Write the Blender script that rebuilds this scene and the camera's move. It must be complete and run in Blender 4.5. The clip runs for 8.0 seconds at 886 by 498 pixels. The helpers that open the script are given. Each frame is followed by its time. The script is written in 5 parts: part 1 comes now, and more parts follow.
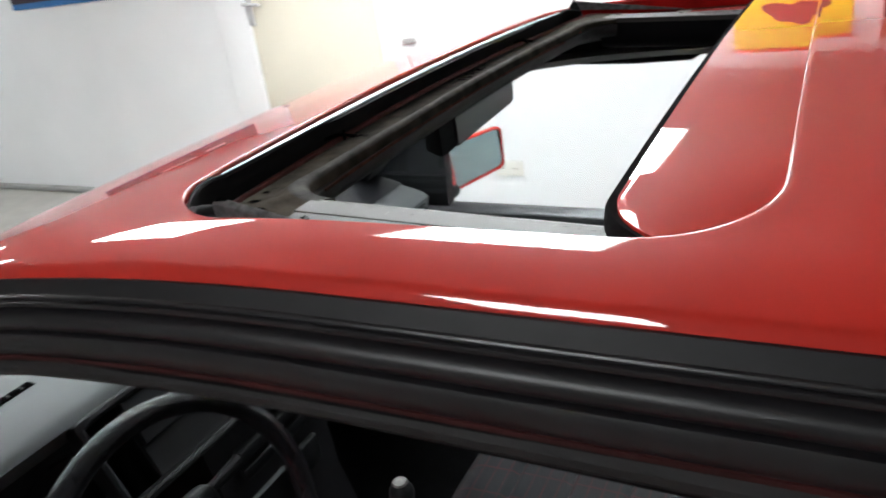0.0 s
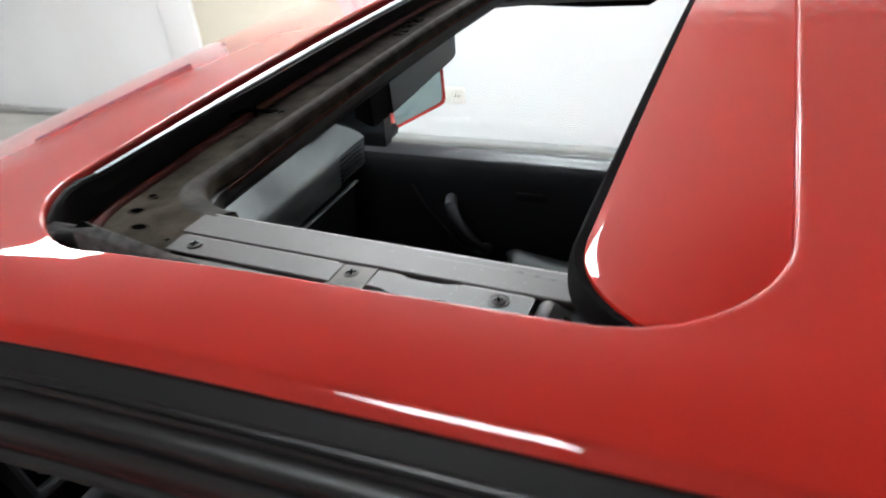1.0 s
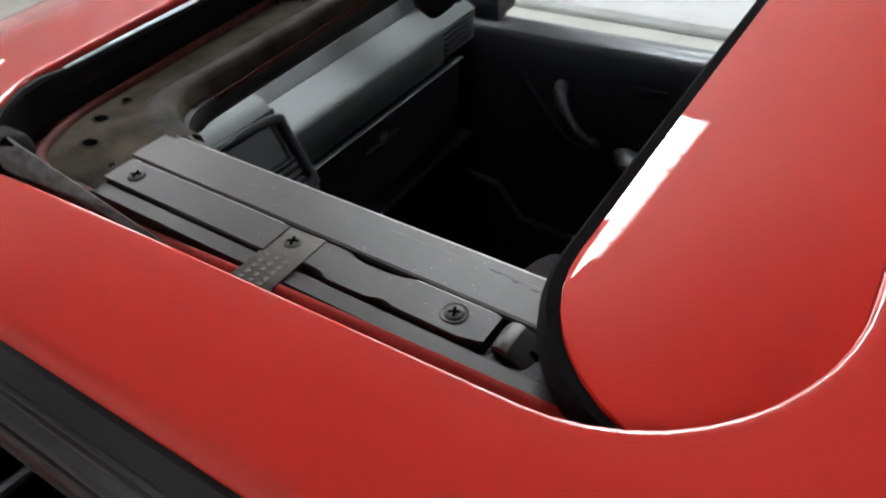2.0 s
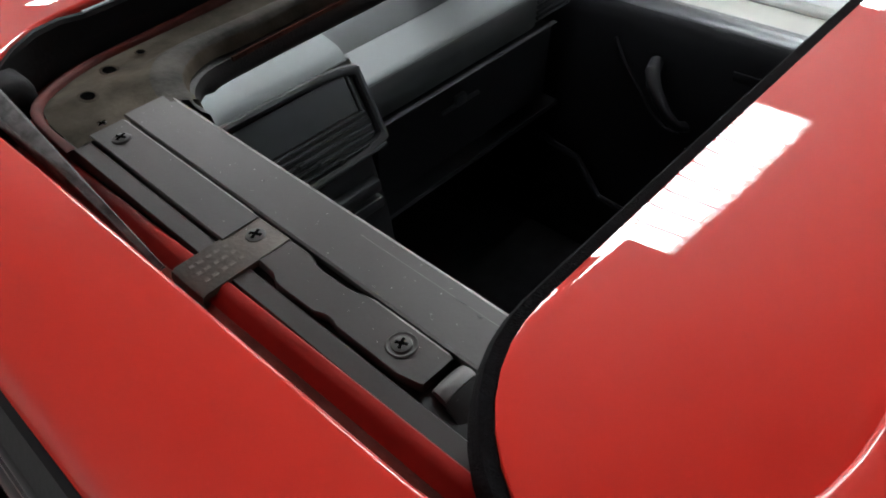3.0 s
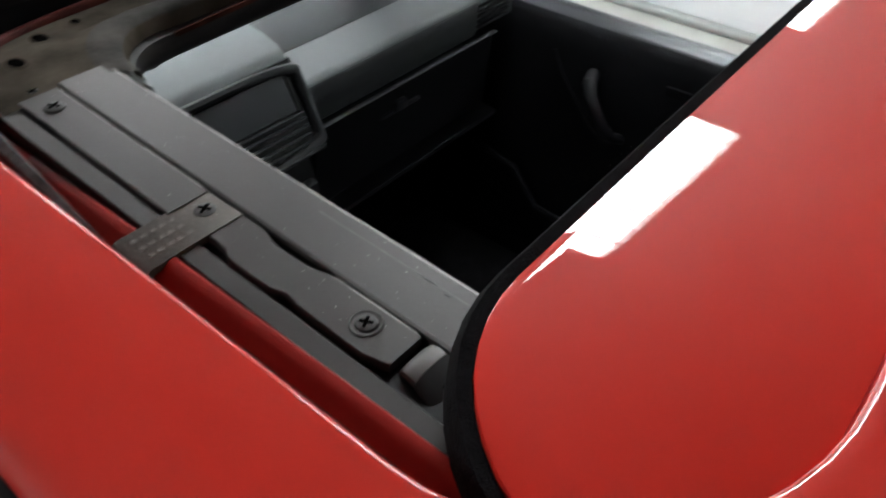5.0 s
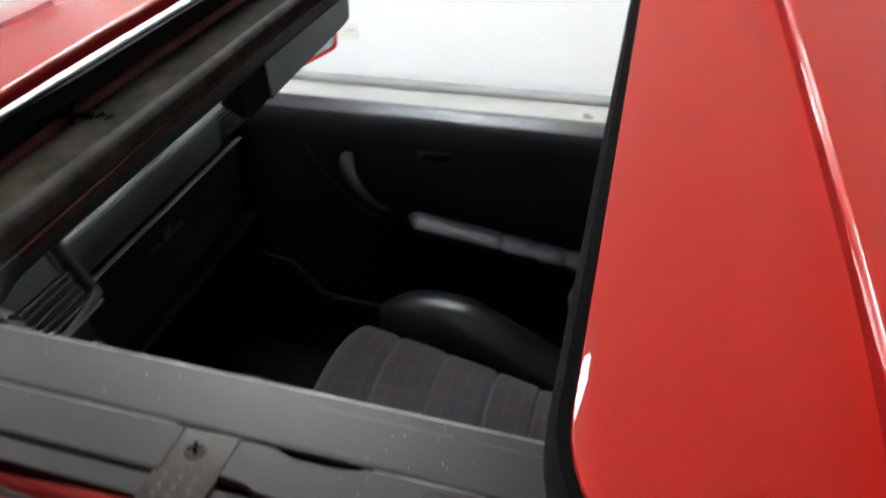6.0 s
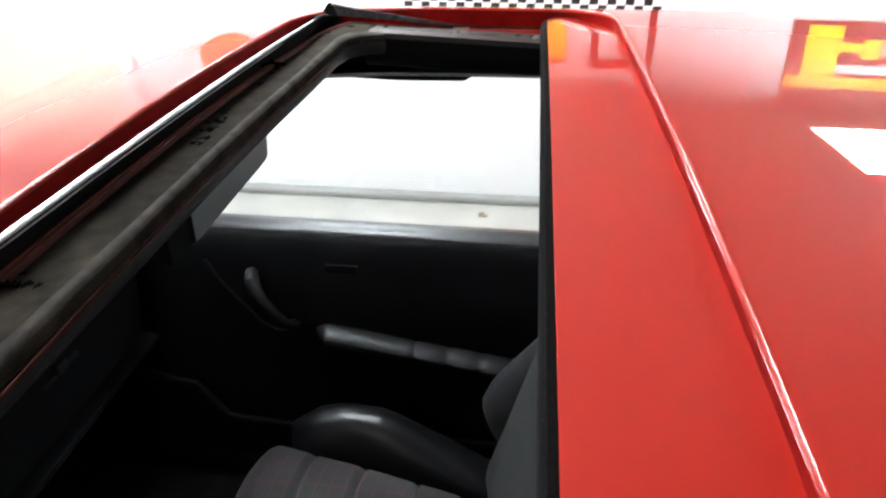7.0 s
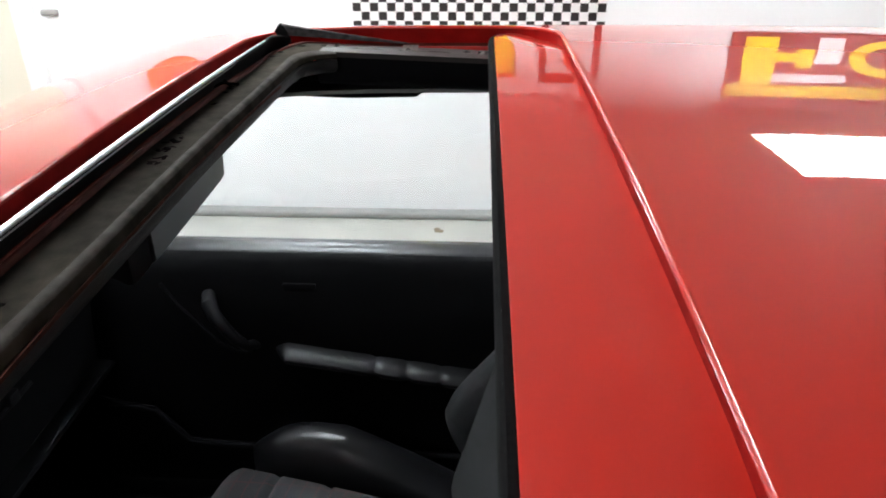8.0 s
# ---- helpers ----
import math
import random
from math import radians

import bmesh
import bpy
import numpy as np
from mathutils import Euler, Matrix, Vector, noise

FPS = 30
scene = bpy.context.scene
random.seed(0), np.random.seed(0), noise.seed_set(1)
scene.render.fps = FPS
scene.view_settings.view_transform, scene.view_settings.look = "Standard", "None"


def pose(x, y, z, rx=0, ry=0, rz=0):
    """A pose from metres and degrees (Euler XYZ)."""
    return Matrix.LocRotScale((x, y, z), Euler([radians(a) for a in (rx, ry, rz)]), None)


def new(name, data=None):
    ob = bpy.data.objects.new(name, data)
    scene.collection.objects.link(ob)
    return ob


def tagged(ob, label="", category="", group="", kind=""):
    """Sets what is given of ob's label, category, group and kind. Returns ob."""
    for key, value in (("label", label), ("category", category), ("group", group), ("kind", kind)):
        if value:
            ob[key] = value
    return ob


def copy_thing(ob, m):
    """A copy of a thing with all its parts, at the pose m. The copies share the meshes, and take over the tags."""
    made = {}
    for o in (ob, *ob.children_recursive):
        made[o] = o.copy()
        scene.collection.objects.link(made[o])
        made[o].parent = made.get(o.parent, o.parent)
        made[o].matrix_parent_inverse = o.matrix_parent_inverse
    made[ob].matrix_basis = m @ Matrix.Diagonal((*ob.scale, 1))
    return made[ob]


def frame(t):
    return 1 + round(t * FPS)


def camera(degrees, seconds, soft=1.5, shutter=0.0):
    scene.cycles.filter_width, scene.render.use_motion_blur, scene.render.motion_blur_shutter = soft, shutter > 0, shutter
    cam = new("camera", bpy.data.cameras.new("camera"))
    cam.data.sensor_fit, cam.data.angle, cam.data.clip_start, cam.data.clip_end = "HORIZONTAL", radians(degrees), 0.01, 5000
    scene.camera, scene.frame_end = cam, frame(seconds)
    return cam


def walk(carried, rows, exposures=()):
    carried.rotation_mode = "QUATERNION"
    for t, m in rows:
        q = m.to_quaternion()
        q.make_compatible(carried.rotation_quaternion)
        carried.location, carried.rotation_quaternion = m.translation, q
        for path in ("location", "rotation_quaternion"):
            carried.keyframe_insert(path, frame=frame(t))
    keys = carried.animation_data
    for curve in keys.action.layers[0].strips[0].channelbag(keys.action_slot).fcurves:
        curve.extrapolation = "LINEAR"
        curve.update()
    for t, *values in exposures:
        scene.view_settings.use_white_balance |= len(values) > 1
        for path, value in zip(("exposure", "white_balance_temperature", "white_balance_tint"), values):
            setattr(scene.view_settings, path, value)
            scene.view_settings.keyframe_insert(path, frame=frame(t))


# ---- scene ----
cam = camera(62.0, 8.0, 1.8, 0.6)
PATH = [
    (0, 0.3899, -0.2675, 1.4022, 66.176, 7.618, 26.413),
    (0.5, 0.3576, -0.2360, 1.4117, 63.220, 7.151, 21.280),
    (1, 0.3571, -0.1822, 1.4185, 59.464, 5.164, 22.395),
    (1.5, 0.3578, -0.1167, 1.4155, 55.666, 5.515, 27.705),
    (1.7, 0.3621, -0.1037, 1.4123, 52.776, 5.679, 29.866),
    (2.8, 0.3763, -0.0445, 1.4048, 48.079, 3.630, 42.823),
    (3, 0.3760, -0.0404, 1.4038, 47.577, 3.996, 43.436),
    (3.5, 0.3713, -0.0433, 1.4046, 48.224, 4.227, 44.329),
    (4, 0.3738, -0.0482, 1.3967, 47.609, 3.146, 44.783),
    (4.2, 0.3730, -0.0477, 1.3920, 46.942, 2.346, 44.911),
    (5.3, 0.3607, -0.0462, 1.3904, 49.635, 0.017, 34.205),
    (5.5, 0.3471, -0.0541, 1.3924, 50.451, 1.146, 27.515),
    (6, 0.3085, -0.0652, 1.4120, 53.723, 1.621, 15.106),
    (6.5, 0.2958, -0.0558, 1.4271, 56.534, 0.368, 10.143),
    (7, 0.2883, -0.0657, 1.4400, 60.952, 0.056, 6.706),
    (7.5, 0.2893, -0.0748, 1.4413, 62.141, -0.265, 4.769),
    (8, 0.2895, -0.0815, 1.4424, 62.262, 0.282, 2.794),
]
walk(cam, [(t, pose(*p)) for t, *p in PATH],
     [(0.0, 0.0), (1.0, 0.06), (3.5, 0.07), (4.3, 0.1), (5.5, -0.25), (6.0, 0.14), (6.5, 0.48), (7.0, 0.37), (7.5, 0.1), (8.0, 0.0)])

# ---- world and lamps ----
world = bpy.data.worlds.new("world")
scene.world = world
world.use_nodes = True
world.node_tree.nodes["Background"].inputs["Color"].default_value = (0.85, 0.92, 1.0, 1)
world.node_tree.nodes["Background"].inputs["Strength"].default_value = 0.3

CEIL = 2.13
LAMPS = [(-0.27, 1.07), (-0.345, 2.20), (1.585, 2.385), (-1.55, 0.98), (-1.70, 2.10), (-5.2, 1.6), (-2.75, 0.3), (3.7, 2.2), (-0.21, -1.31)]
LAMP_GLOW = 35.0


# ---- helpers ----
def mat(name, color, rough=0.5, metal=0.0, coat=0.0, bump=0.0, scale=200.0, vary=0.0, vscale=8.0, emit=0.0, spec=0.5, coat_rough=0.03, sheen=0.0):
    m = bpy.data.materials.new(name)
    m.use_nodes = True
    nt = m.node_tree
    b = nt.nodes["Principled BSDF"]
    b.inputs["Base Color"].default_value = (*color, 1)
    b.inputs["Roughness"].default_value = rough
    b.inputs["Metallic"].default_value = metal
    b.inputs["Coat Weight"].default_value = coat
    b.inputs["Coat Roughness"].default_value = coat_rough
    b.inputs["Specular IOR Level"].default_value = spec
    b.inputs["Sheen Weight"].default_value = sheen
    co = nt.nodes.new("ShaderNodeTexCoord")
    if vary > 0:
        big = nt.nodes.new("ShaderNodeTexNoise")
        big.inputs["Scale"].default_value, big.inputs["Detail"].default_value = vscale, 6
        nt.links.new(co.outputs["Object"], big.inputs["Vector"])
        ramp = nt.nodes.new("ShaderNodeMapRange")
        ramp.inputs["From Min"].default_value, ramp.inputs["From Max"].default_value = 0.3, 0.7
        ramp.inputs["To Min"].default_value, ramp.inputs["To Max"].default_value = 1 - vary, 1 + vary
        nt.links.new(big.outputs["Fac"], ramp.inputs["Value"])
        mul = nt.nodes.new("ShaderNodeMix")
        mul.data_type, mul.blend_type = "RGBA", "MULTIPLY"
        mul.inputs["Factor"].default_value = 1
        mul.inputs["A"].default_value = (*color, 1)
        nt.links.new(ramp.outputs["Result"], mul.inputs["B"])
        nt.links.new(mul.outputs["Result"], b.inputs["Base Color"])
    if bump > 0:
        n = nt.nodes.new("ShaderNodeTexNoise")
        n.inputs["Scale"].default_value, n.inputs["Detail"].default_value = scale, 4
        nt.links.new(co.outputs["Object"], n.inputs["Vector"])
        bp = nt.nodes.new("ShaderNodeBump")
        bp.inputs["Strength"].default_value, bp.inputs["Distance"].default_value = bump, 0.002
        nt.links.new(n.outputs["Fac"], bp.inputs["Height"])
        nt.links.new(bp.outputs["Normal"], b.inputs["Normal"])
    if emit > 0:
        b.inputs["Emission Color"].default_value = (*color, 1)
        b.inputs["Emission Strength"].default_value = emit
    return m


def finish(name, bm, material, smooth=True, angle=40):
    bmesh.ops.recalc_face_normals(bm, faces=bm.faces)
    for f in bm.faces:
        f.smooth = smooth
    for e in bm.edges:
        if len(e.link_faces) == 2 and e.calc_face_angle(0) > radians(angle):
            e.smooth = False
    me = bpy.data.meshes.new(name)
    bm.to_mesh(me)
    bm.free()
    for one in (material if isinstance(material, (list, tuple)) else [material]):
        me.materials.append(one)
    return me


def part(name, bm, material, parent=None, label="", smooth=True, angle=40, m=None):
    ob = new(name, finish(name, bm, material, smooth, angle))
    if parent is not None:
        ob.parent = parent
    if m is not None:
        ob.matrix_local = m
    if label:
        tagged(ob, label)
    return ob


def empty(name, parent=None):
    ob = new(name)
    ob.empty_display_size = 0.05
    if parent is not None:
        ob.parent = parent
    return ob


def box(bm, x0, x1, y0, y1, z0, z1, bevel=0.0, seg=2, m=None):
    r = bmesh.ops.create_cube(bm, size=1)
    vs = r["verts"]
    for v in vs:
        v.co = Vector(((x0 + x1) / 2 + v.co.x * (x1 - x0), (y0 + y1) / 2 + v.co.y * (y1 - y0), (z0 + z1) / 2 + v.co.z * (z1 - z0)))
    if bevel > 0:
        es = list({e for v in vs for e in v.link_edges})
        g = bmesh.ops.bevel(bm, geom=es, offset=bevel, segments=seg, profile=0.5, affect="EDGES")
        vs = list({v for f in g["faces"] for v in f.verts} | {v for v in vs if v.is_valid})
    if m is not None:
        bmesh.ops.transform(bm, matrix=m, verts=vs)
    return bm


def boxed(x0, x1, y0, y1, z0, z1, bevel=0.0, seg=2, m=None):
    return box(bmesh.new(), x0, x1, y0, y1, z0, z1, bevel, seg, m)


def rings(bm, loops, closed=True, cap=False):
    """Skin a list of loops (lists of points) of one length."""
    made = [[bm.verts.new(p) for p in loop] for loop in loops]
    n = len(made[0])
    for a, b in zip(made, made[1:]):
        for i in range(n if closed else n - 1):
            j = (i + 1) % n
            bm.faces.new((a[i], a[j], b[j], b[i]))
    if cap:
        bm.faces.new(made[0][::-1])
        bm.faces.new(made[-1])
    return bm


def tube(bm, points, radius, seg=12, squash=1.0):
    """A round bar along points; radius is one number or one for each point."""
    pts = [Vector(p) for p in points]
    rad = radius if isinstance(radius, (list, tuple)) else [radius] * len(pts)
    loops, up = [], Vector((0, 0, 1))
    for i, p in enumerate(pts):
        d = (pts[min(i + 1, len(pts) - 1)] - pts[max(i - 1, 0)]).normalized()
        side = d.cross(up)
        side = side.normalized() if side.length > 1e-3 else Vector((1, 0, 0))
        v = side.cross(d).normalized()
        loops.append([p + rad[i] * (math.cos(a) * side + squash * math.sin(a) * v) for a in (2 * math.pi * k / seg for k in range(seg))])
    return rings(bm, loops, True, True)


def along_x(profile, xs, shift=lambda x: (0, 0)):
    """An open or closed profile of (y, z) drawn along x."""
    return [[(x, y + shift(x)[0], z + shift(x)[1]) for y, z in profile] for x in xs]


def disc(bm, c, r0, r1, z0, z1, seg=24):
    vs = lambda r, z: [(c[0] + r * math.cos(2 * math.pi * k / seg), c[1] + r * math.sin(2 * math.pi * k / seg), z) for k in range(seg)]
    return rings(bm, [vs(r0, z0), vs(r1, z1)], True, True)


def rounded(x0, x1, y0, y1, radii, n=10):
    """A rounded rectangle, anticlockwise; radii at (x0,y0), (x1,y0), (x1,y1), (x0,y1); n points a corner, straight sides cut up."""
    out = []
    spots = [((x0, y0), 180, (1, 1)), ((x1, y0), 270, (-1, 1)), ((x1, y1), 0, (-1, -1)), ((x0, y1), 90, (1, -1))]
    arcs = []
    for ((cx, cy), a0, (sx, sy)), r in zip(spots, radii):
        arcs.append([(cx + sx * r + r * math.cos(radians(a0 + 90 * k / n)), cy + sy * r + r * math.sin(radians(a0 + 90 * k / n))) for k in range(n + 1)])
    for i, arc in enumerate(arcs):
        out += arc
        a, b = arc[-1], arcs[(i + 1) % 4][0]
        cuts = 20
        out += [(a[0] + (b[0] - a[0]) * k / cuts, a[1] + (b[1] - a[1]) * k / cuts) for k in range(1, cuts)]
    return out


# ---- materials ----
red = mat("red_paint", (0.50, 0.022, 0.0135), 0.5, coat=1.0, vary=0.015, vscale=3, coat_rough=0.0, spec=0.1)
red.node_tree.nodes["Principled BSDF"].inputs["Coat IOR"].default_value = 1.62
red_flat = mat("red_inner_paint", (0.36, 0.027, 0.021), 0.45, coat=0.35, coat_rough=0.2, bump=0.05, scale=300, vary=0.3, vscale=25, spec=0.1)
# matte copy of the roof red, darkened to carry the flange's shade
shaded_flange_red = mat("shaded_flange_paint", (0.24, 0.009, 0.008), 0.7, bump=0.05, scale=300, vary=0.2, vscale=40, spec=0.03)
dull_red = mat("dusty_red_paint", (0.070, 0.0145, 0.012), 0.7, bump=0.1, scale=300, vary=0.4, vscale=60, spec=0.2)
gutter_dust = mat("dusty_gutter", (0.105, 0.030, 0.024), 0.85, bump=0.2, scale=300, vary=0.5, vscale=45, spec=0.05)
# body red darkened: the shade under the door seals is in this colour
shaded_trim_red = mat("shaded_red_paint", (0.034, 0.0075, 0.0075), 0.6, vary=0.3, vscale=30, spec=0.15)
rust = mat("rusty_edge", (0.048, 0.014, 0.009), 0.8, bump=0.3, scale=400, vary=0.6, vscale=120, spec=0.1)
void = mat("dark_hollow", (0.002, 0.002, 0.002), 1.0, spec=0.0)
grease = mat("black_grease", (0.0035, 0.003, 0.003), 0.9, spec=0.0, bump=0.3, scale=900)
crest = mat("worn_lit_brown_steel", (0.034, 0.0305, 0.027), 0.7, bump=0.15, scale=400, vary=0.6, vscale=60, spec=0.08)
scratch = mat("fine_scratch", (0.07, 0.066, 0.063), 0.5, vary=0.6, vscale=120)
arm_grey = mat("worn_grey_channel", (0.080, 0.078, 0.078), 0.6, bump=0.15, scale=500, vary=0.55, vscale=150, spec=0.15)
lint = mat("pale_lint", (0.30, 0.29, 0.28), 0.9)
worn = mat("worn_metal_edge", (0.16, 0.15, 0.145), 0.45, metal=0.3, vary=0.5, vscale=90)
rail_grey = mat("anodised_rail", (0.0195, 0.0160, 0.0150), 0.42, bump=0.03, scale=900, vary=0.2, vscale=30, spec=0.34)
worn_grey = mat("worn_grey_metal", (0.085, 0.080, 0.078), 0.5, vary=0.3, vscale=120, spec=0.4)
rail_dark = mat("dark_rail", (0.016, 0.0155, 0.016), 0.5, bump=0.03, scale=900, vary=0.2, vscale=30, spec=0.3)
dusty = mat("dusty_steel", (0.030, 0.024, 0.019), 0.95, bump=0.12, scale=500, vary=0.5, vscale=35, spec=0.05)
rubber = mat("black_rubber", (0.0088, 0.0079, 0.0094), 0.40, spec=0.42, bump=0.05, scale=400, vary=0.2, vscale=40)
moulding_rubber = mat("moulding_rubber", (0.0062, 0.0054, 0.0065), 0.52, bump=0.05, scale=400, vary=0.15, vscale=40, spec=0.25)
satin_rubber = mat("satin_rubber", (0.010, 0.0092, 0.0104), 0.30, spec=0.5, bump=0.04, scale=400, vary=0.2, vscale=40)
matte_rubber = mat("matte_rubber", (0.006, 0.006, 0.007), 0.75, bump=0.1, scale=400, vary=0.2, vscale=40, spec=0.2)
bracket_steel = mat("bracket_steel", (0.050, 0.041, 0.032), 0.46, bump=0.08, scale=700, vary=0.35, vscale=60, spec=0.45)
felt = mat("black_felt", (0.0042, 0.0042, 0.005), 1.0, bump=0.6, scale=2000, vary=0.5, vscale=400, sheen=0.03, spec=0.03)
black = mat("black_plastic", (0.0060, 0.0060, 0.0070), 0.5, spec=0.20, bump=0.12, scale=700, vary=0.15, vscale=20)
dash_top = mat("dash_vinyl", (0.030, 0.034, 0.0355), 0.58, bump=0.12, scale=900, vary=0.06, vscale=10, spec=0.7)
# the dash vinyl again, darkened for the shade on the pad's front
dash_shaded = mat("shaded_dash_vinyl", (0.013, 0.0145, 0.0155), 0.6, bump=0.12, scale=900, vary=0.08, vscale=10, spec=0.4)
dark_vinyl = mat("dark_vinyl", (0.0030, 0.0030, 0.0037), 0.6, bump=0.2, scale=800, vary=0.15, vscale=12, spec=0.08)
edge_vinyl = mat("edge_vinyl", (0.0150, 0.0135, 0.0140), 0.6, bump=0.2, scale=800, vary=0.2, vscale=20, spec=0.25)
carpet = mat("black_carpet", (0.0065, 0.0062, 0.0068), 1.0, bump=0.8, scale=900, vary=0.3, vscale=40, spec=0.05)
cloth = mat("grey_cloth", (0.0115, 0.012, 0.0132), 0.95, bump=0.5, scale=1200, vary=0.15, vscale=40, sheen=0.04, spec=0.08)
sill_vinyl = mat("smooth_vinyl", (0.014, 0.014, 0.016), 0.28, bump=0.1, scale=700, vary=0.1, vscale=10)
handle_vinyl = mat("satin_vinyl", (0.0048, 0.0048, 0.0058), 0.40, bump=0.12, scale=600, vary=0.15, vscale=20, spec=0.32)
bolster_vinyl = mat("bolster_vinyl", (0.0055, 0.0055, 0.0065), 0.30, bump=0.1, scale=600, vary=0.2, vscale=20, spec=0.4)
column_grey = mat("column_grey_plastic", (0.085, 0.088, 0.09), 0.4, bump=0.1, scale=800, vary=0.1, vscale=20)
dash_lip = mat("grey_lip", (0.0095, 0.0102, 0.011), 0.6, spec=0.25, vary=0.1, vscale=20)
dark_grey = mat("dark_grey_plastic", (0.0090, 0.0098, 0.0108), 0.45, spec=0.18, bump=0.1, scale=800, vary=0.1, vscale=20)
wheel_vinyl = mat("wheel_leather", (0.014, 0.014, 0.016), 0.27, bump=0.2, scale=500, vary=0.15, vscale=20)
# plain grey that stands in for what the rear-view mirror reflects
dim_mirror = mat("mirror_reflection_grey", (0.21, 0.24, 0.25), 0.45, vary=0.08)
handle_grey = mat("pale_grey_metal", (0.50, 0.50, 0.51), 0.45, vary=0.06, vscale=40)
alu = mat("aluminium", (0.36, 0.37, 0.39), 0.40, metal=1.0, bump=0.03, scale=300, vary=0.08, vscale=30)
screw_steel = mat("screw_steel", (0.022, 0.0205, 0.019), 0.6, metal=0.0, vary=0.3, vscale=120)
mirror_mat = mat("mirror", (0.62, 0.79, 0.86), 0.03, metal=1.0)
white_wall = mat("white_wall", (0.86, 0.87, 0.88), 0.85, bump=0.25, scale=60, vary=0.03, vscale=2)
cream = mat("cream_door", (0.80, 0.76, 0.64), 0.55, bump=0.05, scale=40, vary=0.03, vscale=3)
floor_mat = mat("floor_tile", (0.46, 0.445, 0.41), 0.45, bump=0.1, scale=30, vary=0.12, vscale=5)
base_mat = mat("skirting", (0.32, 0.32, 0.31), 0.5, vary=0.1, vscale=6)
# grey in place of white: the ceiling's weak light is put into its colour
ceiling_mat = mat("dimmed_ceiling_paint", (0.27, 0.265, 0.255), 0.9, bump=0.2, scale=80, vary=0.02)
white_plastic = mat("white_plastic", (0.82, 0.82, 0.80), 0.35)
socket_cream = mat("socket_cream", (0.80, 0.785, 0.73), 0.35)
yellow = mat("yellow_print", (0.92, 0.70, 0.006), 0.4, vary=0.04)
orange = mat("orange_print", (0.80, 0.16, 0.02), 0.45, vary=0.05)
wine = mat("wine_print", (0.16, 0.012, 0.014), 0.45, vary=0.08)
red_print = mat("red_print", (0.75, 0.045, 0.02), 0.45, vary=0.05)
ink = mat("black_print", (0.015, 0.013, 0.013), 0.5)
paper = mat("white_print", (0.85, 0.85, 0.85), 0.5)
plum = mat("plum_print", (0.030, 0.016, 0.030), 0.45, vary=0.1)
blue = mat("blue_print", (0.03, 0.16, 0.42), 0.45)
stain_mat = mat("stain", (0.20, 0.15, 0.09), 0.6, vary=0.2, vscale=60)
tubes = mat("lamp_tubes", (0.93, 0.97, 0.985), 0.5, emit=LAMP_GLOW)


def glass_mat():
    m = bpy.data.materials.new("glass")
    m.use_nodes = True
    b = m.node_tree.nodes["Principled BSDF"]
    b.inputs["Base Color"].default_value = (0.915, 0.985, 1.0, 1)
    b.inputs["Roughness"].default_value = 0.0
    b.inputs["IOR"].default_value = 1.45
    b.inputs["Transmission Weight"].default_value = 1.0
    return m


glass = glass_mat()


def striped():
    """Grey ribbed cloth with fine red check lines."""
    m = mat("striped_cloth", (0.021, 0.0217, 0.0235), 0.95, bump=0.5, scale=1200, spec=0.08, sheen=0.06)
    nt = m.node_tree
    b = nt.nodes["Principled BSDF"]
    co = nt.nodes.new("ShaderNodeTexCoord")
    sep = nt.nodes.new("ShaderNodeSeparateXYZ")
    nt.links.new(co.outputs["Object"], sep.inputs["Vector"])
    masks = []
    for axis, period, width in (("X", 0.0242, 0.0022), ("Y", 0.060, 0.0030)):
        mod = nt.nodes.new("ShaderNodeMath")
        mod.operation = "FLOORED_MODULO"
        mod.inputs[1].default_value = period
        nt.links.new(sep.outputs[axis], mod.inputs[0])
        lt = nt.nodes.new("ShaderNodeMath")
        lt.operation = "LESS_THAN"
        lt.inputs[1].default_value = width
        nt.links.new(mod.outputs[0], lt.inputs[0])
        masks.append(lt)
    mx = nt.nodes.new("ShaderNodeMath")
    mx.operation = "MAXIMUM"
    nt.links.new(masks[0].outputs[0], mx.inputs[0])
    nt.links.new(masks[1].outputs[0], mx.inputs[1])
    noi = nt.nodes.new("ShaderNodeTexNoise")
    noi.inputs["Scale"].default_value = 14
    nt.links.new(co.outputs["Object"], noi.inputs["Vector"])
    fac = nt.nodes.new("ShaderNodeMath")
    fac.operation = "MULTIPLY"
    nt.links.new(mx.outputs[0], fac.inputs[0])
    soft = nt.nodes.new("ShaderNodeMath")
    soft.operation = "MULTIPLY"
    soft.inputs[1].default_value = 0.38
    nt.links.new(noi.outputs["Fac"], soft.inputs[0])
    nt.links.new(soft.outputs[0], fac.inputs[1])
    mix = nt.nodes.new("ShaderNodeMix")
    mix.data_type = "RGBA"
    mix.inputs["A"].default_value = (0.021, 0.0217, 0.0235, 1)
    mix.inputs["B"].default_value = (0.22, 0.02, 0.02, 1)
    nt.links.new(fac.outputs[0], mix.inputs["Factor"])
    nt.links.new(mix.outputs["Result"], b.inputs["Base Color"])
    return m


stripe_cloth = striped()


